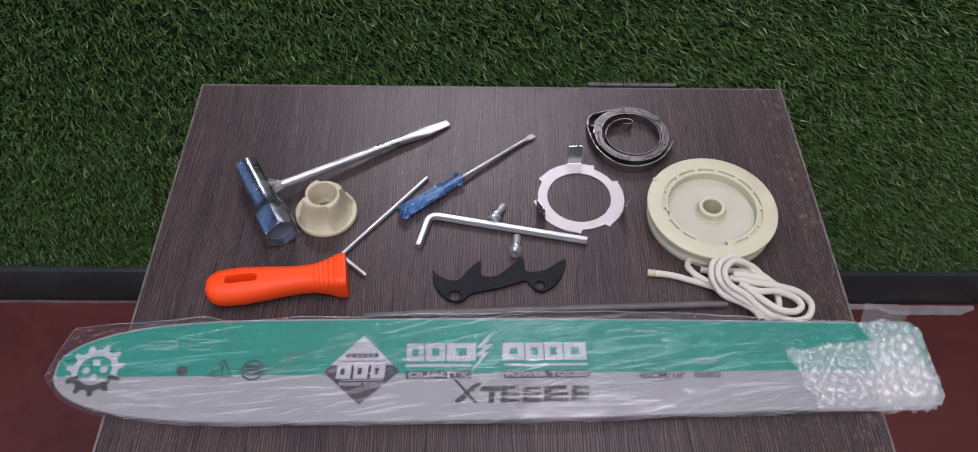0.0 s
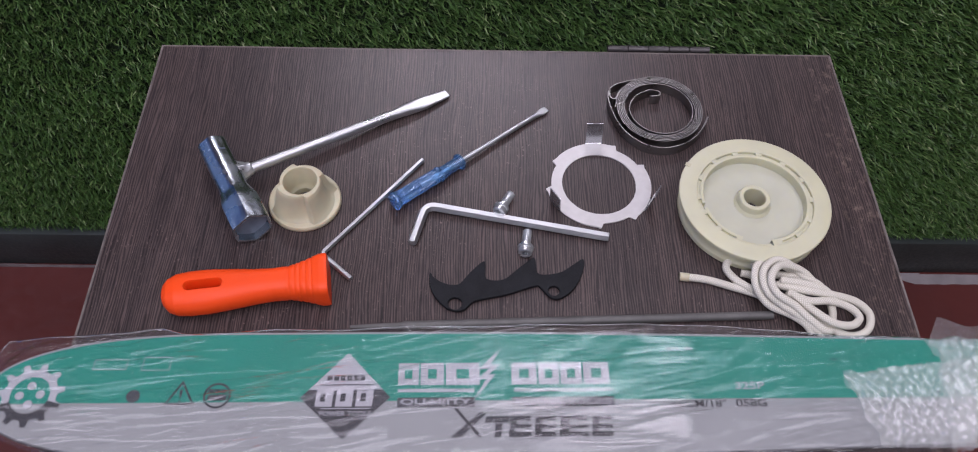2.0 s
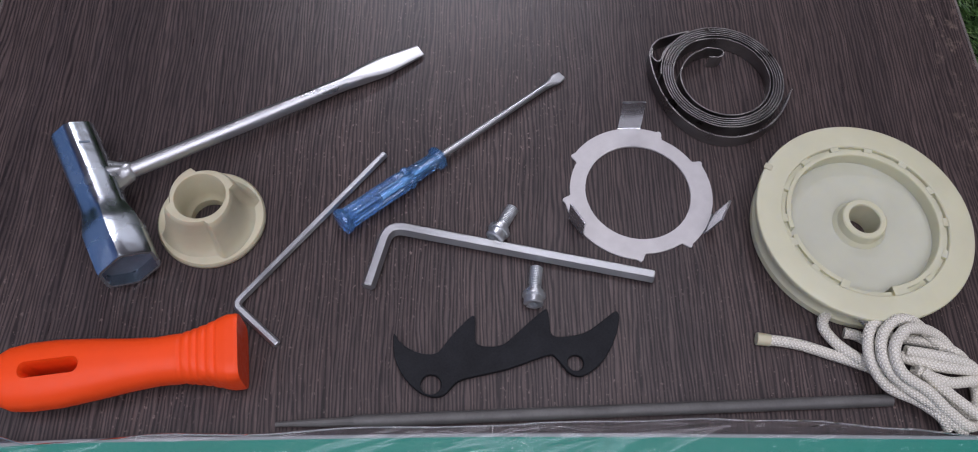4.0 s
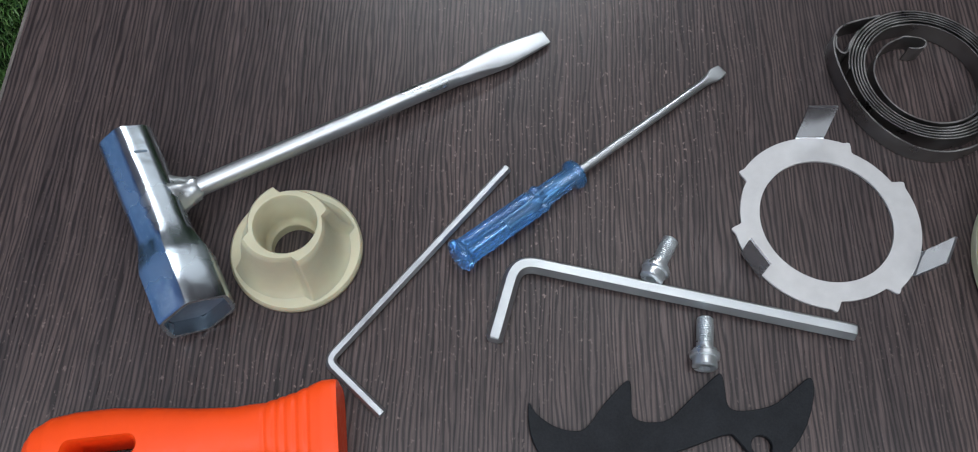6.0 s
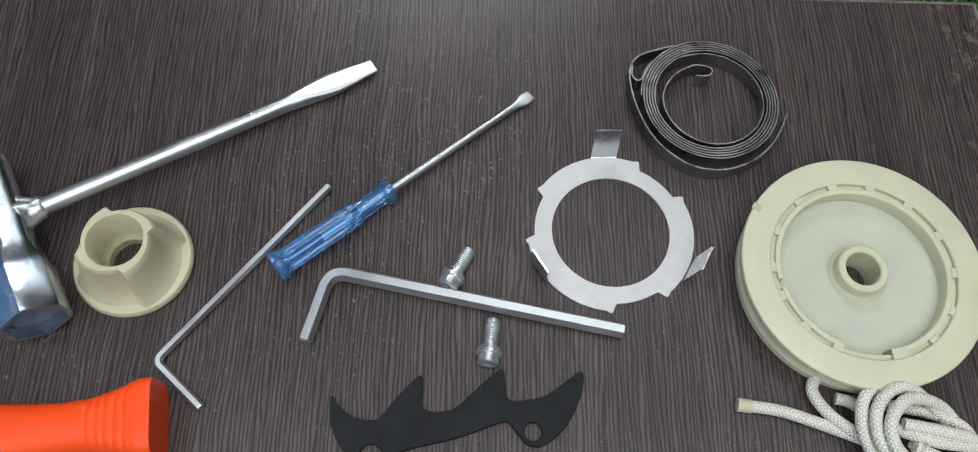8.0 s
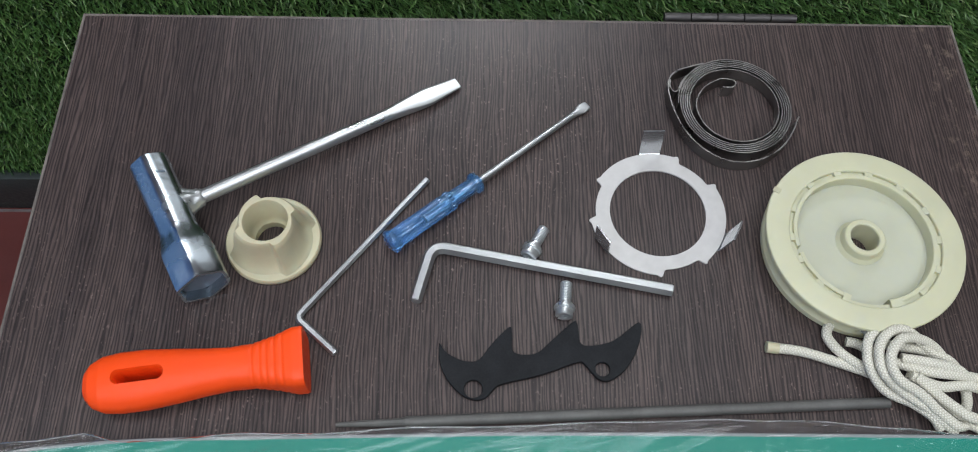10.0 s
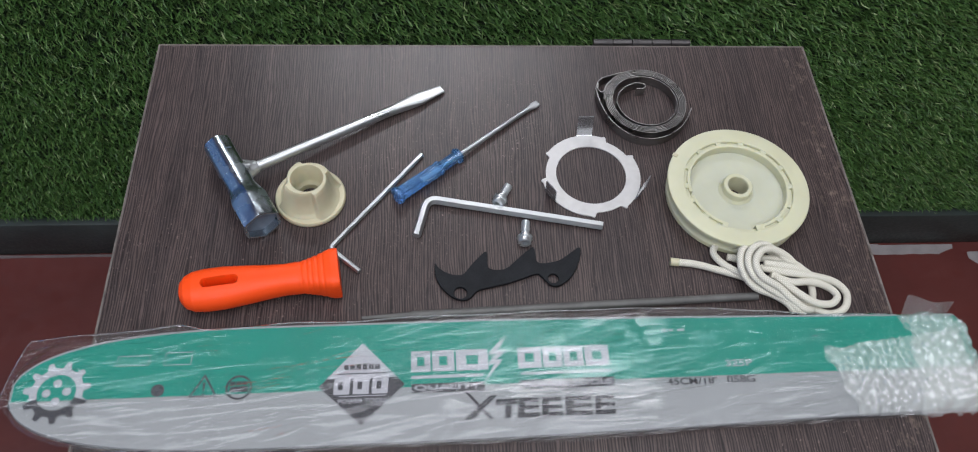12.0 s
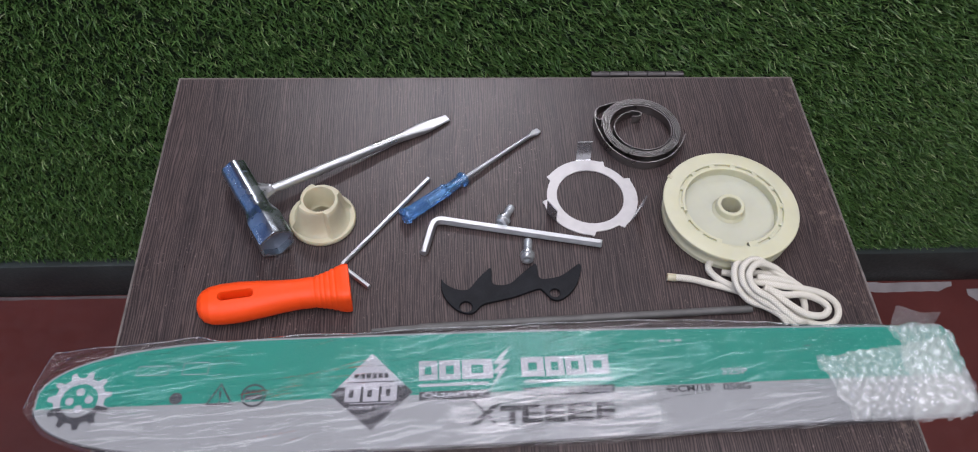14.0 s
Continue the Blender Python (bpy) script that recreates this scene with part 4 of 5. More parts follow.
def starter_cup():
    t = thing("starter_cup", "tan nylon ratchet cup with four ramps and a round hole", "ratchet cup", pose(-0.1148, 0.3214, 0, 0, 0, 0))
    n = 240
    H = 0.0212

    def saw(a):
        """Full at each step, falling to nothing along a nearly flat flank."""
        f = ((a - radians(-74)) / (2 * math.pi) * 4) % 1.0
        return (1 - f) ** 1.35 if f > 0.08 else f / 0.08 * 0.893

    rings = []
    part("flange", lathe([(0.0075, 0), (0.0206, 0), (0.0211, 0.0006), (0.0211, 0.0022), (0.0204, 0.0032), (0.0150, 0.0040), (0.0075, 0.0040)], 96, True, 40), M_NYLON_TAN, t)
    prof = [(0.0033, 0.0178, 0.0022), (0.0046, 0.0160, 0.0032), (0.0062, 0.0146, 0.0038), (0.0110, 0.0128, 0.0036), (0.0185, 0.0117, 0.0030), (0.0203, 0.0114, 0.0027), (H, 0.0109, 0.0023)]
    for z, r, k in prof:
        rings.append([((r + k * saw(a)) * math.cos(a), (r + k * saw(a)) * math.sin(a), z) for a in [2 * math.pi * i / n for i in range(n)]])
    for z, r in ((H, 0.0098), (H - 0.0006, 0.0094), (0.0080, 0.0090), (0.0050, 0.0083), (0.0043, 0.0076), (0.0036, 0.0076)):
        rings.append([(r * math.cos(a), r * math.sin(a), z) for a in [2 * math.pi * i / n for i in range(n)]])
    part("body", loft(rings, False, True, 40), M_NYLON_TAN, t)
    return t


starter_cup()


def bent_key(name, label, a, corner, b, r, bend, z, group=""):
    a, c, b = (Vector((*p, z)) for p in (a, corner, b))
    d1, d2 = (a - c).normalized(), (b - c).normalized()
    p0, p2 = c + d1 * bend, c + d2 * bend
    elbow = [p0 * (1 - s) ** 2 + c * 2 * s * (1 - s) + p2 * s * s for s in [k / 14 for k in range(15)]]
    first = [a, a + d1 * -0.0004] + [a + (p0 - a) * k / 3 for k in (1, 2)] + elbow
    second = [p2 + (b - p2) * k / 4 for k in range(4)] + [b - d2 * 0.0004, b]
    t = thing(name, label, "hex key", Matrix.Translation((c.x, c.y, 0)))
    back = Matrix.Translation((-c.x, -c.y, 0))
    part("bent_arm", sweep(first, [r * 0.86] + [r] * (len(first) - 1), 6, radians(0), 25), M_ROD, t, "", back)
    part("straight_arm", sweep(second, [r] * (len(second) - 1) + [r * 0.86], 6, radians(0), 25), M_ROD, t, "", back)
    return t


bent_key("hex_key", "large bright steel hex key lying flat", (-0.0510, 0.2922), (-0.0442, 0.3186), (0.0615, 0.2976), 0.0028, 0.0070, 0.0025)
bent_key("hex_key", "thin bright steel hex key touching the orange handle", (-0.0473, 0.3531), (-0.1013, 0.2848), (-0.0837, 0.2690), 0.0016, 0.0032, 0.0016)


def screwdriver():
    a, b = Vector((-0.0634, 0.3180, 0.0056)), Vector((0.0298, 0.3957, 0.0016))
    t = thing("screwdriver", "small screwdriver with clear blue fluted handle", "screwdriver", Matrix.Translation((-0.03, 0.345, 0)))
    m = t.matrix_basis.inverted() @ axis_pose(a, b)
    L = (b - a).length

    def fluted(x, r, depth, n=48, flutes=8):
        return [(x, (r - depth * (0.5 - 0.5 * math.cos(flutes * q)) ** 1.5) * math.cos(q), (r - depth * (0.5 - 0.5 * math.cos(flutes * q)) ** 1.5) * math.sin(q)) for q in [2 * math.pi * k / n for k in range(n)]]

    # rounded butt flange, then six broad flutes
    prof = [(0.0, 0.0038, 0), (0.0004, 0.0050, 0), (0.0012, 0.0057, 0), (0.0024, 0.0058, 0.0002), (0.0032, 0.0054, 0.0005), (0.0040, 0.0050, 0.0011), (0.0060, 0.0049, 0.0015), (0.0285, 0.0049, 0.0015), (0.0310, 0.0049, 0.0009), (0.0322, 0.0046, 0.0003), (0.0328, 0.0040, 0)]
    handle = part("handle", loft([fluted(x, r, d, 72, 6) for x, r, d in prof], True, False, 40), M_BLUE, t, "clear blue fluted plastic handle", m)
    # knobbed crown, six-sided neck and end flange
    prof = [(0.0329, 0.0040, 0.0), (0.0334, 0.0047, 0.0008), (0.0344, 0.0050, 0.0013), (0.0354, 0.0047, 0.0010), (0.0360, 0.0041, 0.0004), (0.0366, 0.0038, 0.0002), (0.0470, 0.0036, 0.0002), (0.0478, 0.0040, 0.0), (0.0485, 0.0049, 0.0), (0.0497, 0.0053, 0.0), (0.0511, 0.0051, 0.0), (0.0518, 0.0042, 0.0)]
    rings = []
    for x, r, d in prof:
        rings.append([(x, (r * (0.88 / max(0.88, math.cos(((q + math.pi / 6) % (math.pi / 3)) - math.pi / 6)) if 0.0362 < x < 0.0475 else 1) - d * (0.5 - 0.5 * math.cos(12 * q))) * math.cos(q), (r - d * (0.5 - 0.5 * math.cos(12 * q))) * math.sin(q)) for q in [2 * math.pi * k / 72 for k in range(72)]])
    part("collar", loft(rings, True, False, 40), M_BLUE, handle, "knobbed blue collar", None)
    part("shaft", sweep([(0.020 + (L - 0.030) * k / 4, 0, 0) for k in range(5)], 0.0015, 14), M_ROD, t, "", m)
    prof = [(L - 0.0105, 0.0015, 0.0015, 2.0), (L - 0.0075, 0.0018, 0.0012, 2.4), (L - 0.0048, 0.0025, 0.0008, 4.0), (L - 0.0034, 0.0027, 0.0006, 5.0), (L - 0.0003, 0.0022, 0.0004, 6.0), (L, 0.0020, 0.0003, 6.0)]
    part("tip", loft([[(x, hw * math.copysign(abs(math.cos(q)) ** (2 / e), math.cos(q)), ht * math.copysign(abs(math.sin(q)) ** (2 / e), math.sin(q))) for q in [2 * math.pi * k / 24 for k in range(24)]] for x, hw, ht, e in prof], True, False, 30), M_ROD, t, "flat ground tip", m)
    return t


screwdriver()


def cap_bolt(head, tip, label):
    a, b = Vector((*head, 0.0046)), Vector((*tip, 0.0030))
    t = thing("bolt", label, "bolt", axis_pose(a, b), "loose bolts")
    L = (b - a).length
    h = 0.0052
    ring = lambda x, r, n=28: [(x, r * math.cos(q), r * math.sin(q)) for q in [2 * math.pi * k / n for k in range(n)]]
    hexa = lambda x, r: [(x, r * math.cos(math.pi / 6) / math.cos(((q + math.pi / 6) % (math.pi / 3)) - math.pi / 6) * math.cos(q), r * math.cos(math.pi / 6) / math.cos(((q + math.pi / 6) % (math.pi / 3)) - math.pi / 6) * math.sin(q)) for q in [2 * math.pi * k / 28 for k in range(28)]]
    part("head", loft([hexa(0.0026, 0.0018), hexa(0.0, 0.0019), ring(0.0, 0.0033), ring(0.0004, 0.0038), ring(h * 0.62, 0.0038), ring(h * 0.66, 0.0045), ring(h - 0.0004, 0.0045), ring(h, 0.0040)], True, False, 30), M_ZINC, t, "socket head with flange")
    part("washer", loft([ring(h, 0.0037), ring(h + 0.0008, 0.0037)], True), M_ZINC, t)
    n = 60
    shank = loft([ring(h + (L - h) * k / n, 0.0026 if k < 12 else (0.0024 + 0.00022 * (1 if k % 4 < 2 else -1)) if k < n else 0.0019, 18) for k in range(n + 1)], True, False, 60)
    part("thread", shank, M_ZINC, t, "threaded shank")
    return t


cap_bolt((-0.0018, 0.3127), (0.0060, 0.3275), "short zinc cap bolt resting against the hex key")
cap_bolt((0.0128, 0.2845), (0.0148, 0.3010), "short zinc cap bolt beside the black plate")


# ---- starter parts ----
def retainer():
    """A thin ring with three steps in its rim and three upright tabs."""
    t = thing("retainer_ring", "bright stamped steel retainer ring with three raised tabs", "retainer ring", pose(0.0590, 0.3370, 0.0002))
    n = 360
    tabs = (92, -28, 212)

    def rim(deg):
        a = (deg - 92) % 120
        if a > 62:
            a -= 120
        if -27 < a < 58:
            return 0.0323 if a > 53 or a < -22 else 0.0314
        return 0.0286

    ro = [rim(k * 360 / n) for k in range(n)]
    for _ in range(2):
        ro = [(ro[k - 1] + 2 * ro[k] + ro[(k + 1) % n]) / 4 for k in range(n)]
    z1 = 0.0008
    rings = []
    for z, inn in ((0, False), (z1, False), (z1, True), (0, True)):
        rings.append([((0.0222 if inn else ro[k]) * math.cos(2 * math.pi * k / n), (0.0222 if inn else ro[k]) * math.sin(2 * math.pi * k / n), z) for k in range(n)])
    part("ring", loft(rings, False, True, 35), M_PLATE, t)
    for k, (deg, out, h) in enumerate(zip(tabs, (0.0030, 0.0026, 0.0008), (0.0150, 0.0158, 0.0135))):
        line = [(0.0300, 0.0002), (0.0311, 0.0003), (0.0317, 0.0008), (0.0319, 0.0020), (0.0319 + out * 0.5, h * 0.55), (0.0319 + out, h)]
        w = 0.0050
        rings = [[(x, -w, z), (x, w, z), (x + 0.0007, w, z), (x + 0.0007, -w, z)] for x, z in line]
        part("tab", loft(rings, True, False, 35), M_TAB, t, "", pose(0, 0, 0, 0, 0, deg))
    return t


retainer()


def recoil_spring():
    t = thing("recoil_spring", "coiled dark spring steel strip with hooked ends", "spring", pose(0.1007, 0.3925, 0))
    # inner hook, inner loose coil, tight pack
    ctrl = [(-0.0046, 0.0108), (-0.0018, 0.0106), (0.0008, 0.0112), (0.0022, 0.0130), (0.0014, 0.0148), (-0.0015, 0.0156), (-0.0050, 0.0158)]
    a = radians(118)
    a0 = a
    while a < a0 + 2 * math.pi:
        f = (a - a0) / (2 * math.pi)
        e = max(0.0, 1 - f * 6)
        r = 0.0194 + 0.0022 * f - 0.0022 * e
        ctrl.append((r * math.cos(a) + 0.0010 * (1 - f), r * math.sin(a) - 0.0004 * (1 - f)))
        a += radians(12)
    a0, turns = a, 5.2
    while a < a0 + turns * 2 * math.pi:
        f = (a - a0) / (turns * 2 * math.pi)
        r = 0.0220 + 0.0056 * f
        ctrl.append((r * math.cos(a), r * math.sin(a)))
        a += radians(12)

    def strip(line, th, z0, z1):
        rings = []
        for p, tg, s2, u in frames_along(line):
            n2 = Vector((-tg.y, tg.x, 0)).normalized() * th / 2
            rings.append([p + n2 + Vector((0, 0, z0)), p + n2 + Vector((0, 0, z1)), p - n2 + Vector((0, 0, z1)), p - n2 + Vector((0, 0, z0))])
        return loft(rings, True, False, 35)

    part("coil", strip(smooth_line([(x, y, 0) for x, y in ctrl], 2), 0.00054, 0.0003, 0.0074), M_SPRING, t)
    # the loose outer turn and its folded end
    outer = [(0.0302, -0.0062), (0.0288, -0.0086), (0.0268, -0.0130), (0.0210, -0.0215), (0.0120, -0.0285), (0.0010, -0.0318), (-0.0100, -0.0302), (-0.0195, -0.0235), (-0.0262, -0.0140), (-0.0302, -0.0020), (-0.0316, 0.0090), (-0.0302, 0.0160), (-0.0262, 0.0202), (-0.0190, 0.0230), (-0.0125, 0.0250)]
    part("outer_turn", strip(smooth_line([(x, y, 0) for x, y in outer], 6), 0.00060, 0.0003, 0.0074), M_SPRING, t)
    hook = [(-0.0300, 0.0150), (-0.0306, 0.0105), (-0.0288, 0.0078), (-0.0266, 0.0090), (-0.0250, 0.0130), (-0.0212, 0.0180)]
    part("end_hook", strip(smooth_line([(x, y, 0) for x, y in hook], 6), 0.00060, 0.0003, 0.0074), M_SPRING, t)
    return t


recoil_spring()


def pulley():
    t = thing("starter_pulley", "cream nylon starter pulley with recessed face and hub", "pulley", pose(0.1463, 0.3186, 0, 0, 0, 0))
    R = 0.0437
    rim = [(0.0334, 0.0040), (0.0334, 0.0143), (0.0338, 0.0147), (R - 0.0012, 0.0147), (R - 0.0003, 0.0144), (R, 0.0138), (R - 0.0001, 0.0122), (R - 0.0006, 0.0116), (R - 0.0030, 0.0102), (R - 0.0030, 0.0062), (R - 0.0022, 0.0046), (R - 0.0016, 0.0040), (R - 0.0016, 0.0010), (R - 0.0022, 0.0003), (0.0334, 0.0003)]
    part("rim", lathe(rim, 128, True, 30), M_NYLON, t, "grooved outer rim")
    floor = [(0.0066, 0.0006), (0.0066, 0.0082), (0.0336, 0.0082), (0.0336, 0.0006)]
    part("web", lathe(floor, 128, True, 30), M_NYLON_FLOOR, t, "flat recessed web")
    part("hub", lathe([(0.0062, 0.0004), (0.0062, 0.0137), (0.0066, 0.0143), (0.0084, 0.0143), (0.0089, 0.0138), (0.0094, 0.0100), (0.0108, 0.0083), (0.0108, 0.0004)], 64, True, 30), M_NYLON, t, "round hub")

    def arc(r0, r1, z0, z1, d0, d1):
        k = max(2, int(abs(d1 - d0) / 3))
        rings = []
        for i in range(k + 1):
            q = radians(d0 + (d1 - d0) * i / k)
            c, s = math.cos(q), math.sin(q)
            rings.append([(r0 * c, r0 * s, z0), (r0 * c, r0 * s, z1 - 0.0004), (r0 * c + 0.0003 * c, r0 * s + 0.0003 * s, z1), (r1 * c, r1 * s, z1), (r1 * c, r1 * s, z0)])
        return loft(rings, True, False, 35)

    for d0, d1 in ((-82, 188), (194, 247)):
        part("lip", arc(0.0296, 0.0315, 0.0053, 0.0143, d0, d1), M_NYLON, t)
    part("slot_floor", lathe([(0.0313, 0.0050), (0.0313, 0.0128), (0.0335, 0.0128), (0.0335, 0.0050)], 96, True, 30), M_NYLON, t)
    for d in (-52, -28, -2, 24, 50, 76, 101, 127, 154, 180, 199, 222):
        part("bridge", arc(0.0314, 0.0335, 0.0053, 0.0144, d - 3.0, d + 3.0), M_NYLON, t)
    for d0, d1 in ((-82, -72), (241, 247)):
        part("lip_end", arc(0.0296, 0.0335, 0.0053, 0.0145, d0, d1), M_NYLON, t)
    part("rope_notch", box(-0.0006, -0.0016, 0, 0.0022, 0.0016, 0.0005, 0.0002, 1), M_NYLON_TAN, t, "small darker notch", pose(-0.0362, 0.0225, 0.0145, 0, 0, 58))
    return t


pulley()


STRANDS = (
    [(0.0995, 0.2720, 0.0023), (0.1135, 0.2701, 0.0023), (0.1270, 0.2658, 0.0023), (0.1394, 0.2610, 0.0030), (0.1473, 0.2570, 0.0040)],
    [(0.1473, 0.2583, 0.0050), (0.1391, 0.2616, 0.0050), (0.1303, 0.2685, 0.0040), (0.1257, 0.2766, 0.0030), (0.1286, 0.2821, 0.0030), (0.1366, 0.2825, 0.0040), (0.1424, 0.2781, 0.0060), (0.1495, 0.2722, 0.0060)],
    [(0.1337, 0.2746, 0.0024), (0.1382, 0.2732, 0.0030), (0.1431, 0.2689, 0.0050)],
    [(0.1637, 0.2723, 0.0060), (0.1531, 0.2760, 0.0110), (0.1450, 0.2772, 0.0120), (0.1388, 0.2718, 0.0120), (0.1379, 0.2615, 0.0100), (0.1437, 0.2522, 0.0070), (0.1548, 0.2468, 0.0060), (0.1616, 0.2413, 0.0060), (0.1655, 0.2373, 0.0030)],
)
STRANDS_OVER = (
    [(0.1680, 0.2660, 0.0080), (0.1564, 0.2751, 0.0130), (0.1480, 0.2750, 0.0145), (0.1416, 0.2681, 0.0145), (0.1415, 0.2585, 0.0130), (0.1488, 0.2512, 0.0100), (0.1590, 0.2446, 0.0080), (0.1660, 0.2389, 0.0055), (0.1714, 0.2363, 0.0024)],
    [(0.1744, 0.2611, 0.0060), (0.1670, 0.2695, 0.0100), (0.1575, 0.2721, 0.0145), (0.1494, 0.2702, 0.0170), (0.1441, 0.2629, 0.0170), (0.1462, 0.2548, 0.0150), (0.1557, 0.2490, 0.0120), (0.1630, 0.2426, 0.0090), (0.1707, 0.2377, 0.0060), (0.1764, 0.2387, 0.0030)],
    [(0.1494, 0.2717, 0.0060), (0.1626, 0.2689, 0.0080), (0.1725, 0.2639, 0.0090), (0.1778, 0.2564, 0.0060), (0.1794, 0.2489, 0.0030), (0.1773, 0.2437, 0.0024)],
)
STRANDS_LOOP = (
    [(0.1489, 0.2630, 0.0100), (0.1615, 0.2584, 0.0120), (0.1776, 0.2570, 0.0100), (0.1922, 0.2550, 0.0060), (0.1998, 0.2488, 0.0026), (0.1965, 0.2396, 0.0024), (0.1870, 0.2359, 0.0024), (0.1772, 0.2399, 0.0026), (0.1652, 0.2492, 0.0060), (0.1540, 0.2583, 0.0100)],
    [(0.1506, 0.2641, 0.0125), (0.1636, 0.2616, 0.0130), (0.1740, 0.2592, 0.0115), (0.1795, 0.2545, 0.0080)],
    [(0.1533, 0.2569, 0.0120), (0.1645, 0.2525, 0.0110), (0.1771, 0.2534, 0.0090), (0.1882, 0.2512, 0.0060), (0.1922, 0.2455, 0.0055), (0.1869, 0.2405, 0.0060), (0.1766, 0.2406, 0.0080), (0.1657, 0.2475, 0.0100), (0.1549, 0.2563, 0.0130)],
)


def rope():
    """A hank of thin braided cord, tied round itself."""
    r, n = 0.00215, 14
    t = thing("starter_rope", "tied hank of white braided starter cord", "rope", pose(0.165, 0.255, 0))
    for c in (*STRANDS, *STRANDS_OVER, *STRANDS_LOOP):
        verts, fs, uvv = [], [], []
        fr = frames_along(smooth_line(c, 10))
        run = 0.0
        for i, (p, tg, s2, u) in enumerate(fr):
            if i:
                run += (p - fr[i - 1][0]).length
            for k in range(n):
                q = 2 * math.pi * k / n
                verts.append(p + s2 * (r * math.cos(q)) + u * (r * math.sin(q)))
                uvv.append((run / 0.0022, k / n))
        for i in range(len(fr) - 1):
            for k in range(n):
                k2 = (k + 1) % n
                fs.append((i * n + k, i * n + k2, (i + 1) * n + k2, (i + 1) * n + k))
        fs.append(tuple(reversed(range(n))))
        fs.append(tuple((len(fr) - 1) * n + k for k in range(n)))
        me = mesh_from(verts, fs, True, 80)
        uv = me.uv_layers.new(name="UVMap")
        for f, poly in zip(fs, me.polygons):
            for c2, vi in enumerate(f):
                a, w = uvv[vi]
                if len(f) == 4 and c2 in (1, 2) and w == 0:
                    w = 1.0
                uv.data[poly.loop_start + c2].uv = (a, w * 5.0264)
        part("strand", me, M_ROPE, t, "", pose(-0.165, -0.255, 0))
    end = Vector(STRANDS[0][0])
    d = (Vector(STRANDS[0][1]) - end).normalized()
    part("melted_end", sweep([end - d * 0.0006, end + d * 0.0045], [0.00245, 0.0024], 14), M_NYLON_TAN, t, "melted yellowish cord end", pose(-0.165, -0.255, 0))
    return t


rope()


def spike_plate():
    """The flat bumper spike: two hooked ends, two teeth and two holes."""
    out = [(-40.5, 4.5), (-38, 1), (-33, -2.3), (-28, -3.6), (-23.5, -2.6), (-18, 4.5), (-10.8, 11.8), (-9.6, 9), (-9.8, 3), (-8.6, 0.3), (-4, -0.6), (1.5, 0.6), (8, 6.5), (15.5, 13.2), (18.2, 14.4), (18.9, 9), (19.3, 5.0), (22, 3.4), (29, 4.2), (34, 6), (40, 10.4), (45, 14), (46, 11), (44.6, 5), (41.5, -1.8), (37, -7.6), (31, -11.6), (26.5, -11.2), (23.5, -8.2), (20.8, -4.8), (17.5, -3.8), (2.5, -9.2), (-13.5, -13.0), (-17.5, -15.2), (-20.5, -18.6), (-24.5, -19.9), (-30, -18.3), (-36, -12.6), (-40, -4.6)]
    t = thing("spike_plate", "flat black steel bumper spike with two holes", "bumper spike", pose(0.0002, 0.2690, 0.0002))
    line = smooth_line([(x / 1000, y / 1000, 0) for x, y in out], 3, True)
    part("plate", prism([(p.x, p.y) for p in line], 0, 0.0022, 0.0002, [(-0.0261, -0.0153, 0.0038), (0.0281, -0.0068, 0.0031)]), M_BLACK, t)
    return t


spike_plate()


def file_rod():
    t = thing("round_file", "dark round file lying along the guide bar", "file", axis_pose((-0.0812, 0.2388, 0.0024), (0.1465, 0.2481, 0.0024)))
    L = 0.2279
    part("blade", sweep([(0.028 + (L - 0.028) * k / 10, 0, 0) for k in range(11)], 0.0023, 18), M_FILE, t)
    part("tang", sweep([(0, 0, 0), (0.012, 0, 0), (0.026, 0, 0), (0.0285, 0, 0)], [0.0009, 0.0014, 0.0017, 0.0022], 10), M_FILE, t)
    return t


file_rod()


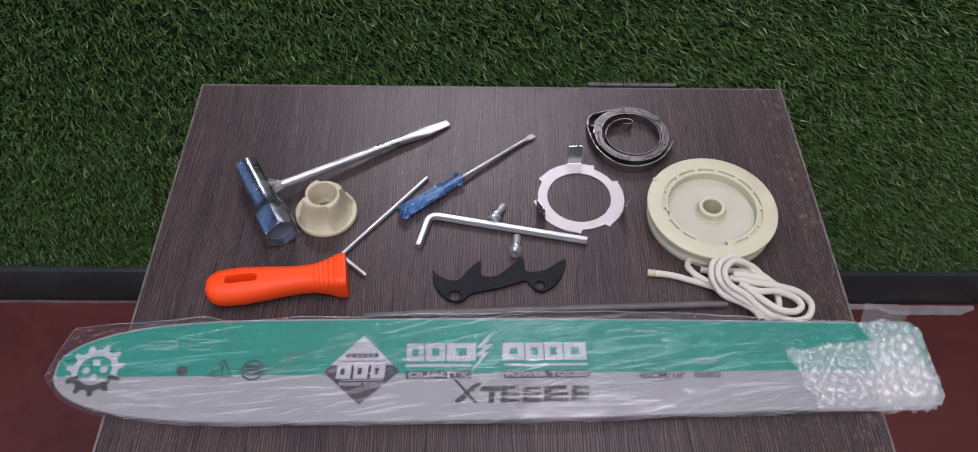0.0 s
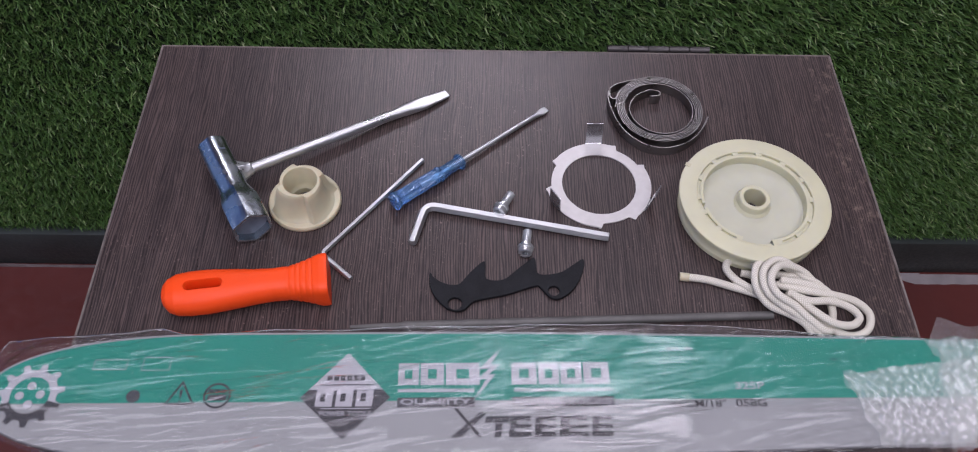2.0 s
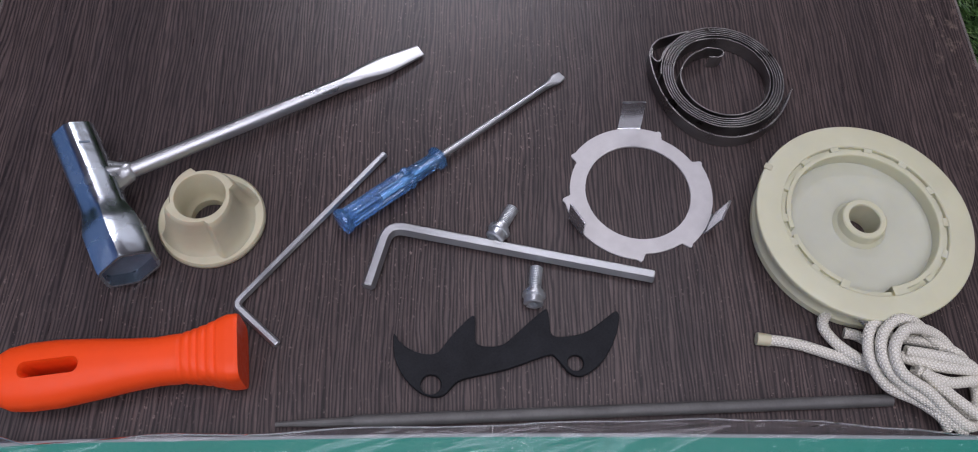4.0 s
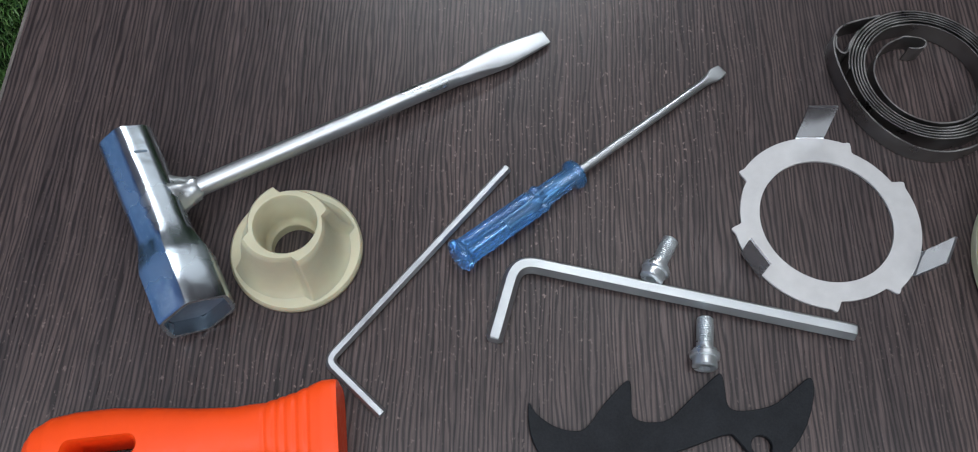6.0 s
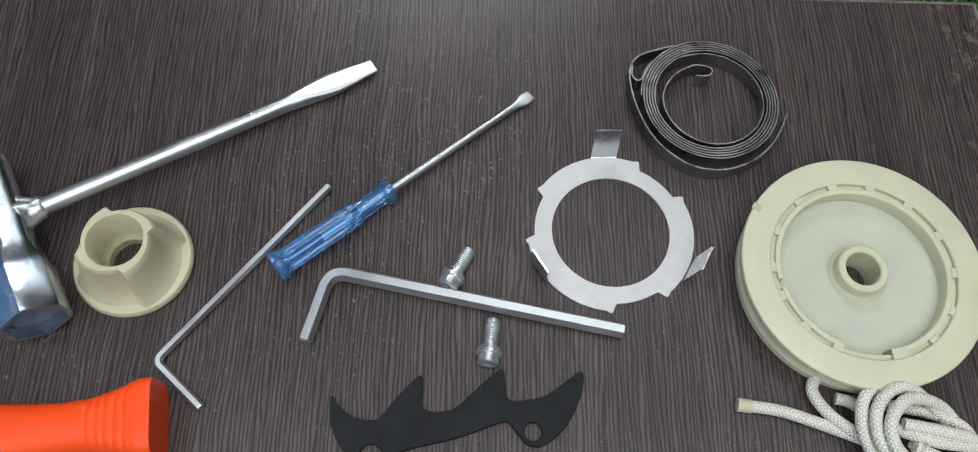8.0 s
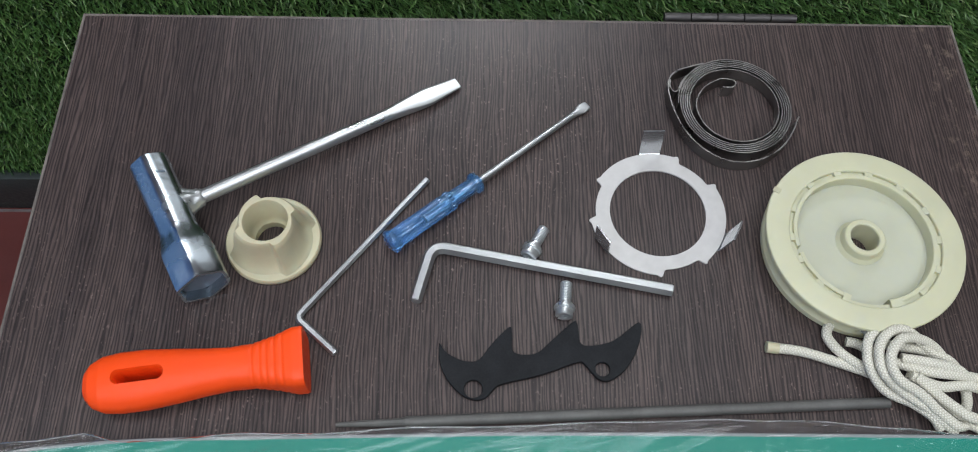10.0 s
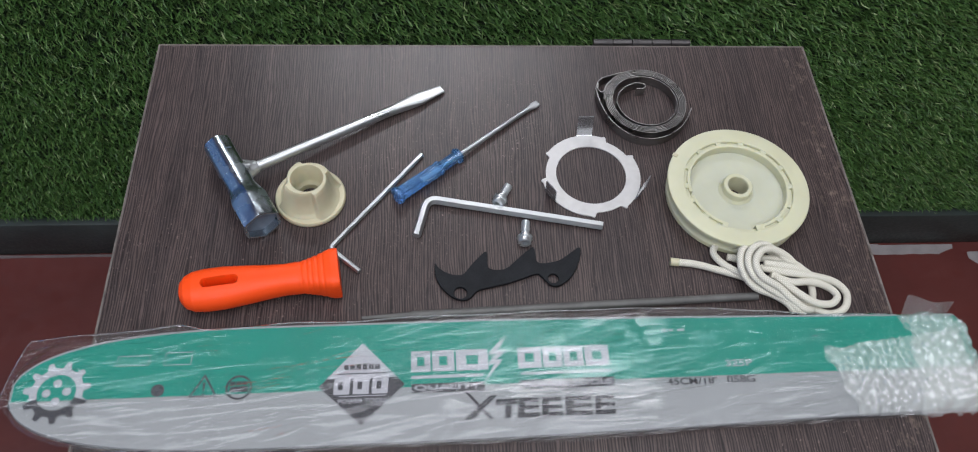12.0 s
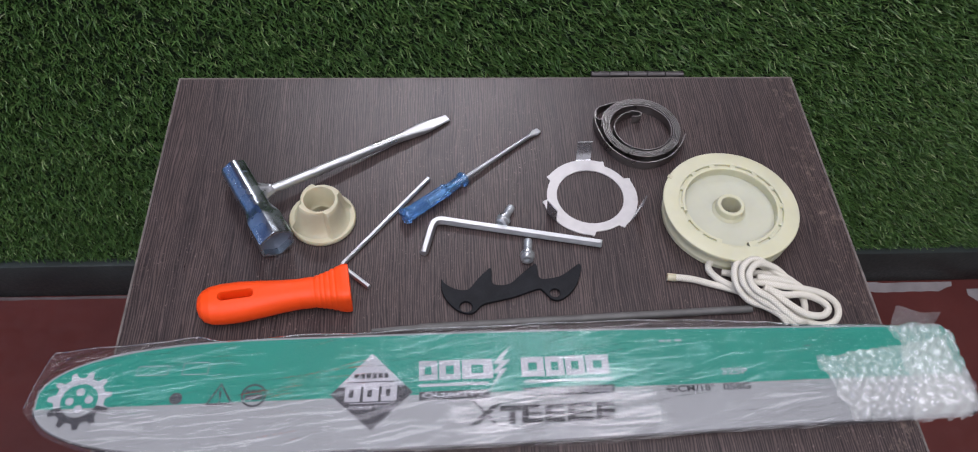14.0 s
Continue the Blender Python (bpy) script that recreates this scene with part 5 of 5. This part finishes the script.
def file_handle():
    m = pose(-0.1804, 0.25165, 0, 0, 0, 7.8)
    t = thing("file_handle", "bright orange plastic file handle with a slot", "handle", m)
    # along x: half width, half height, height of the axis
    prof = [(0.0, 0.0030, 0.0030), (0.0010, 0.0062, 0.0058), (0.0035, 0.0095, 0.0080), (0.0080, 0.0119, 0.0093), (0.0150, 0.0128, 0.0099), (0.0250, 0.0128, 0.0100), (0.0380, 0.0114, 0.0098), (0.0500, 0.0098, 0.0094), (0.0600, 0.0090, 0.0091), (0.0680, 0.0095, 0.0091), (0.0740, 0.0112, 0.0094), (0.0790, 0.0128, 0.0100), (0.0835, 0.0143, 0.0108), (0.0862, 0.0151, 0.0113), (0.0895, 0.0151, 0.0114), (0.0906, 0.0148, 0.0111)]
    xs = np.linspace(0, 1, 200)
    px, pw, ph = zip(*prof)
    rings = []
    n = 56
    for s in xs:
        x = prof[-1][0] * (s ** 1.25)
        w, h = (0.94 - 0.11 * min(1, max(0, (x - 0.066) / 0.012))) * np.interp(x, px, pw), 0.90 * np.interp(x, px, ph)
        if 0.0685 < x < 0.0845:
            k = ((x - 0.0685) / 0.0032) % 1.0
            w -= 0.00015 * (k < 0.35)
            h -= 0.00045 * (k < 0.35)
        e = 2.5 + 2.6 * max(0, min(1, (x - 0.070) / 0.018))
        rings.append([(x, w * math.copysign(abs(math.cos(q)) ** (2 / e), math.cos(q)), 0.0103 + h * math.copysign(abs(math.sin(q)) ** (2 / e), math.sin(q))) for q in [2 * math.pi * k / n for k in range(n)]])
    # the whole handle is a little shorter than its profile table
    rings = [[(x * 0.964, y, z) for x, y, z in r] for r in rings]
    cut = next(k for k, r in enumerate(rings) if r[0][0] > 0.0648)
    part("ribbed_end", loft(rings[cut:], True, False, 50), M_ORANGE, t, "flared ribbed orange end")
    me = loft(rings[:cut + 1], True, False, 50)
    # the hanging slot
    sl = []
    for k in range(32):
        q = 2 * math.pi * k / 32
        sl.append((0.0228 + math.copysign(0.0068, math.cos(q)) + 0.0024 * math.cos(q), 0.0024 * math.sin(q)))
    me = carve(me, prism(sl, -0.01, 0.04))
    # scooped edge round the slot
    scoop = [[(0.0223 + (x - 0.0223) * g, y * (1 + (g - 1) * 2.2), z) for x, y in sl] for g, z in ((1.0, 0.0170), (1.05, 0.0182), (1.14, 0.0196), (1.26, 0.0215))]
    me = carve(me, loft(scoop, True, False, 50))
    part("grip", me, M_ORANGE, t)
    return t


file_handle()


# ---- on the floor by the wall ----
def paper_strip(x0, x1, y, w, seed, label, mat=M_PAPER):
    n = 24
    vs, fs = [], []
    for i in range(n + 1):
        x = x0 + (x1 - x0) * i / n
        e = 0.35 + 0.65 * min(1, i / 4, (n - i) / 4)
        d = 0.003 * noise.noise(Vector((x * 40, seed, 0)))
        zt = 0.0015 + 0.003 * abs(noise.noise(Vector((x * 25, seed, 3))))
        for yy, z in ((y - w * e + d, 0.0004), (y - w * e * 0.4, zt), (y, zt + 0.001)):
            vs.append((x, yy, FLOOR + z))
        for yy, z in ((y, zt), (y - w * e * 0.4, zt - 0.001), (y - w * e + d, 0.0)):
            vs.append((x, yy, FLOOR + max(0, z)))
    for i in range(n):
        for j in range(6):
            a, b = i * 6 + j, i * 6 + (j + 1) % 6
            fs.append((a, b, b + 6, a + 6))
    ob = part("paper_strip", mesh_from(vs, fs), mat)
    return tagged(ob, label, "paper strip")


paper_strip(-0.95, -0.20, WALL_Y - 0.014, 0.003, 1, "thin dusty strip along the skirting", M_DUSTY)
paper_strip(0.30, 0.66, WALL_Y - 0.014, 0.008, 2, "thin dirty pale strip along the skirting")
paper_strip(0.625, 0.78, WALL_Y - 0.016, 0.016, 3, "torn piece of white paper on the floor by the skirting")
paper_strip(0.80, 0.92, WALL_Y - 0.030, 0.030, 4, "crumpled dirty white paper on the floor by the wall")
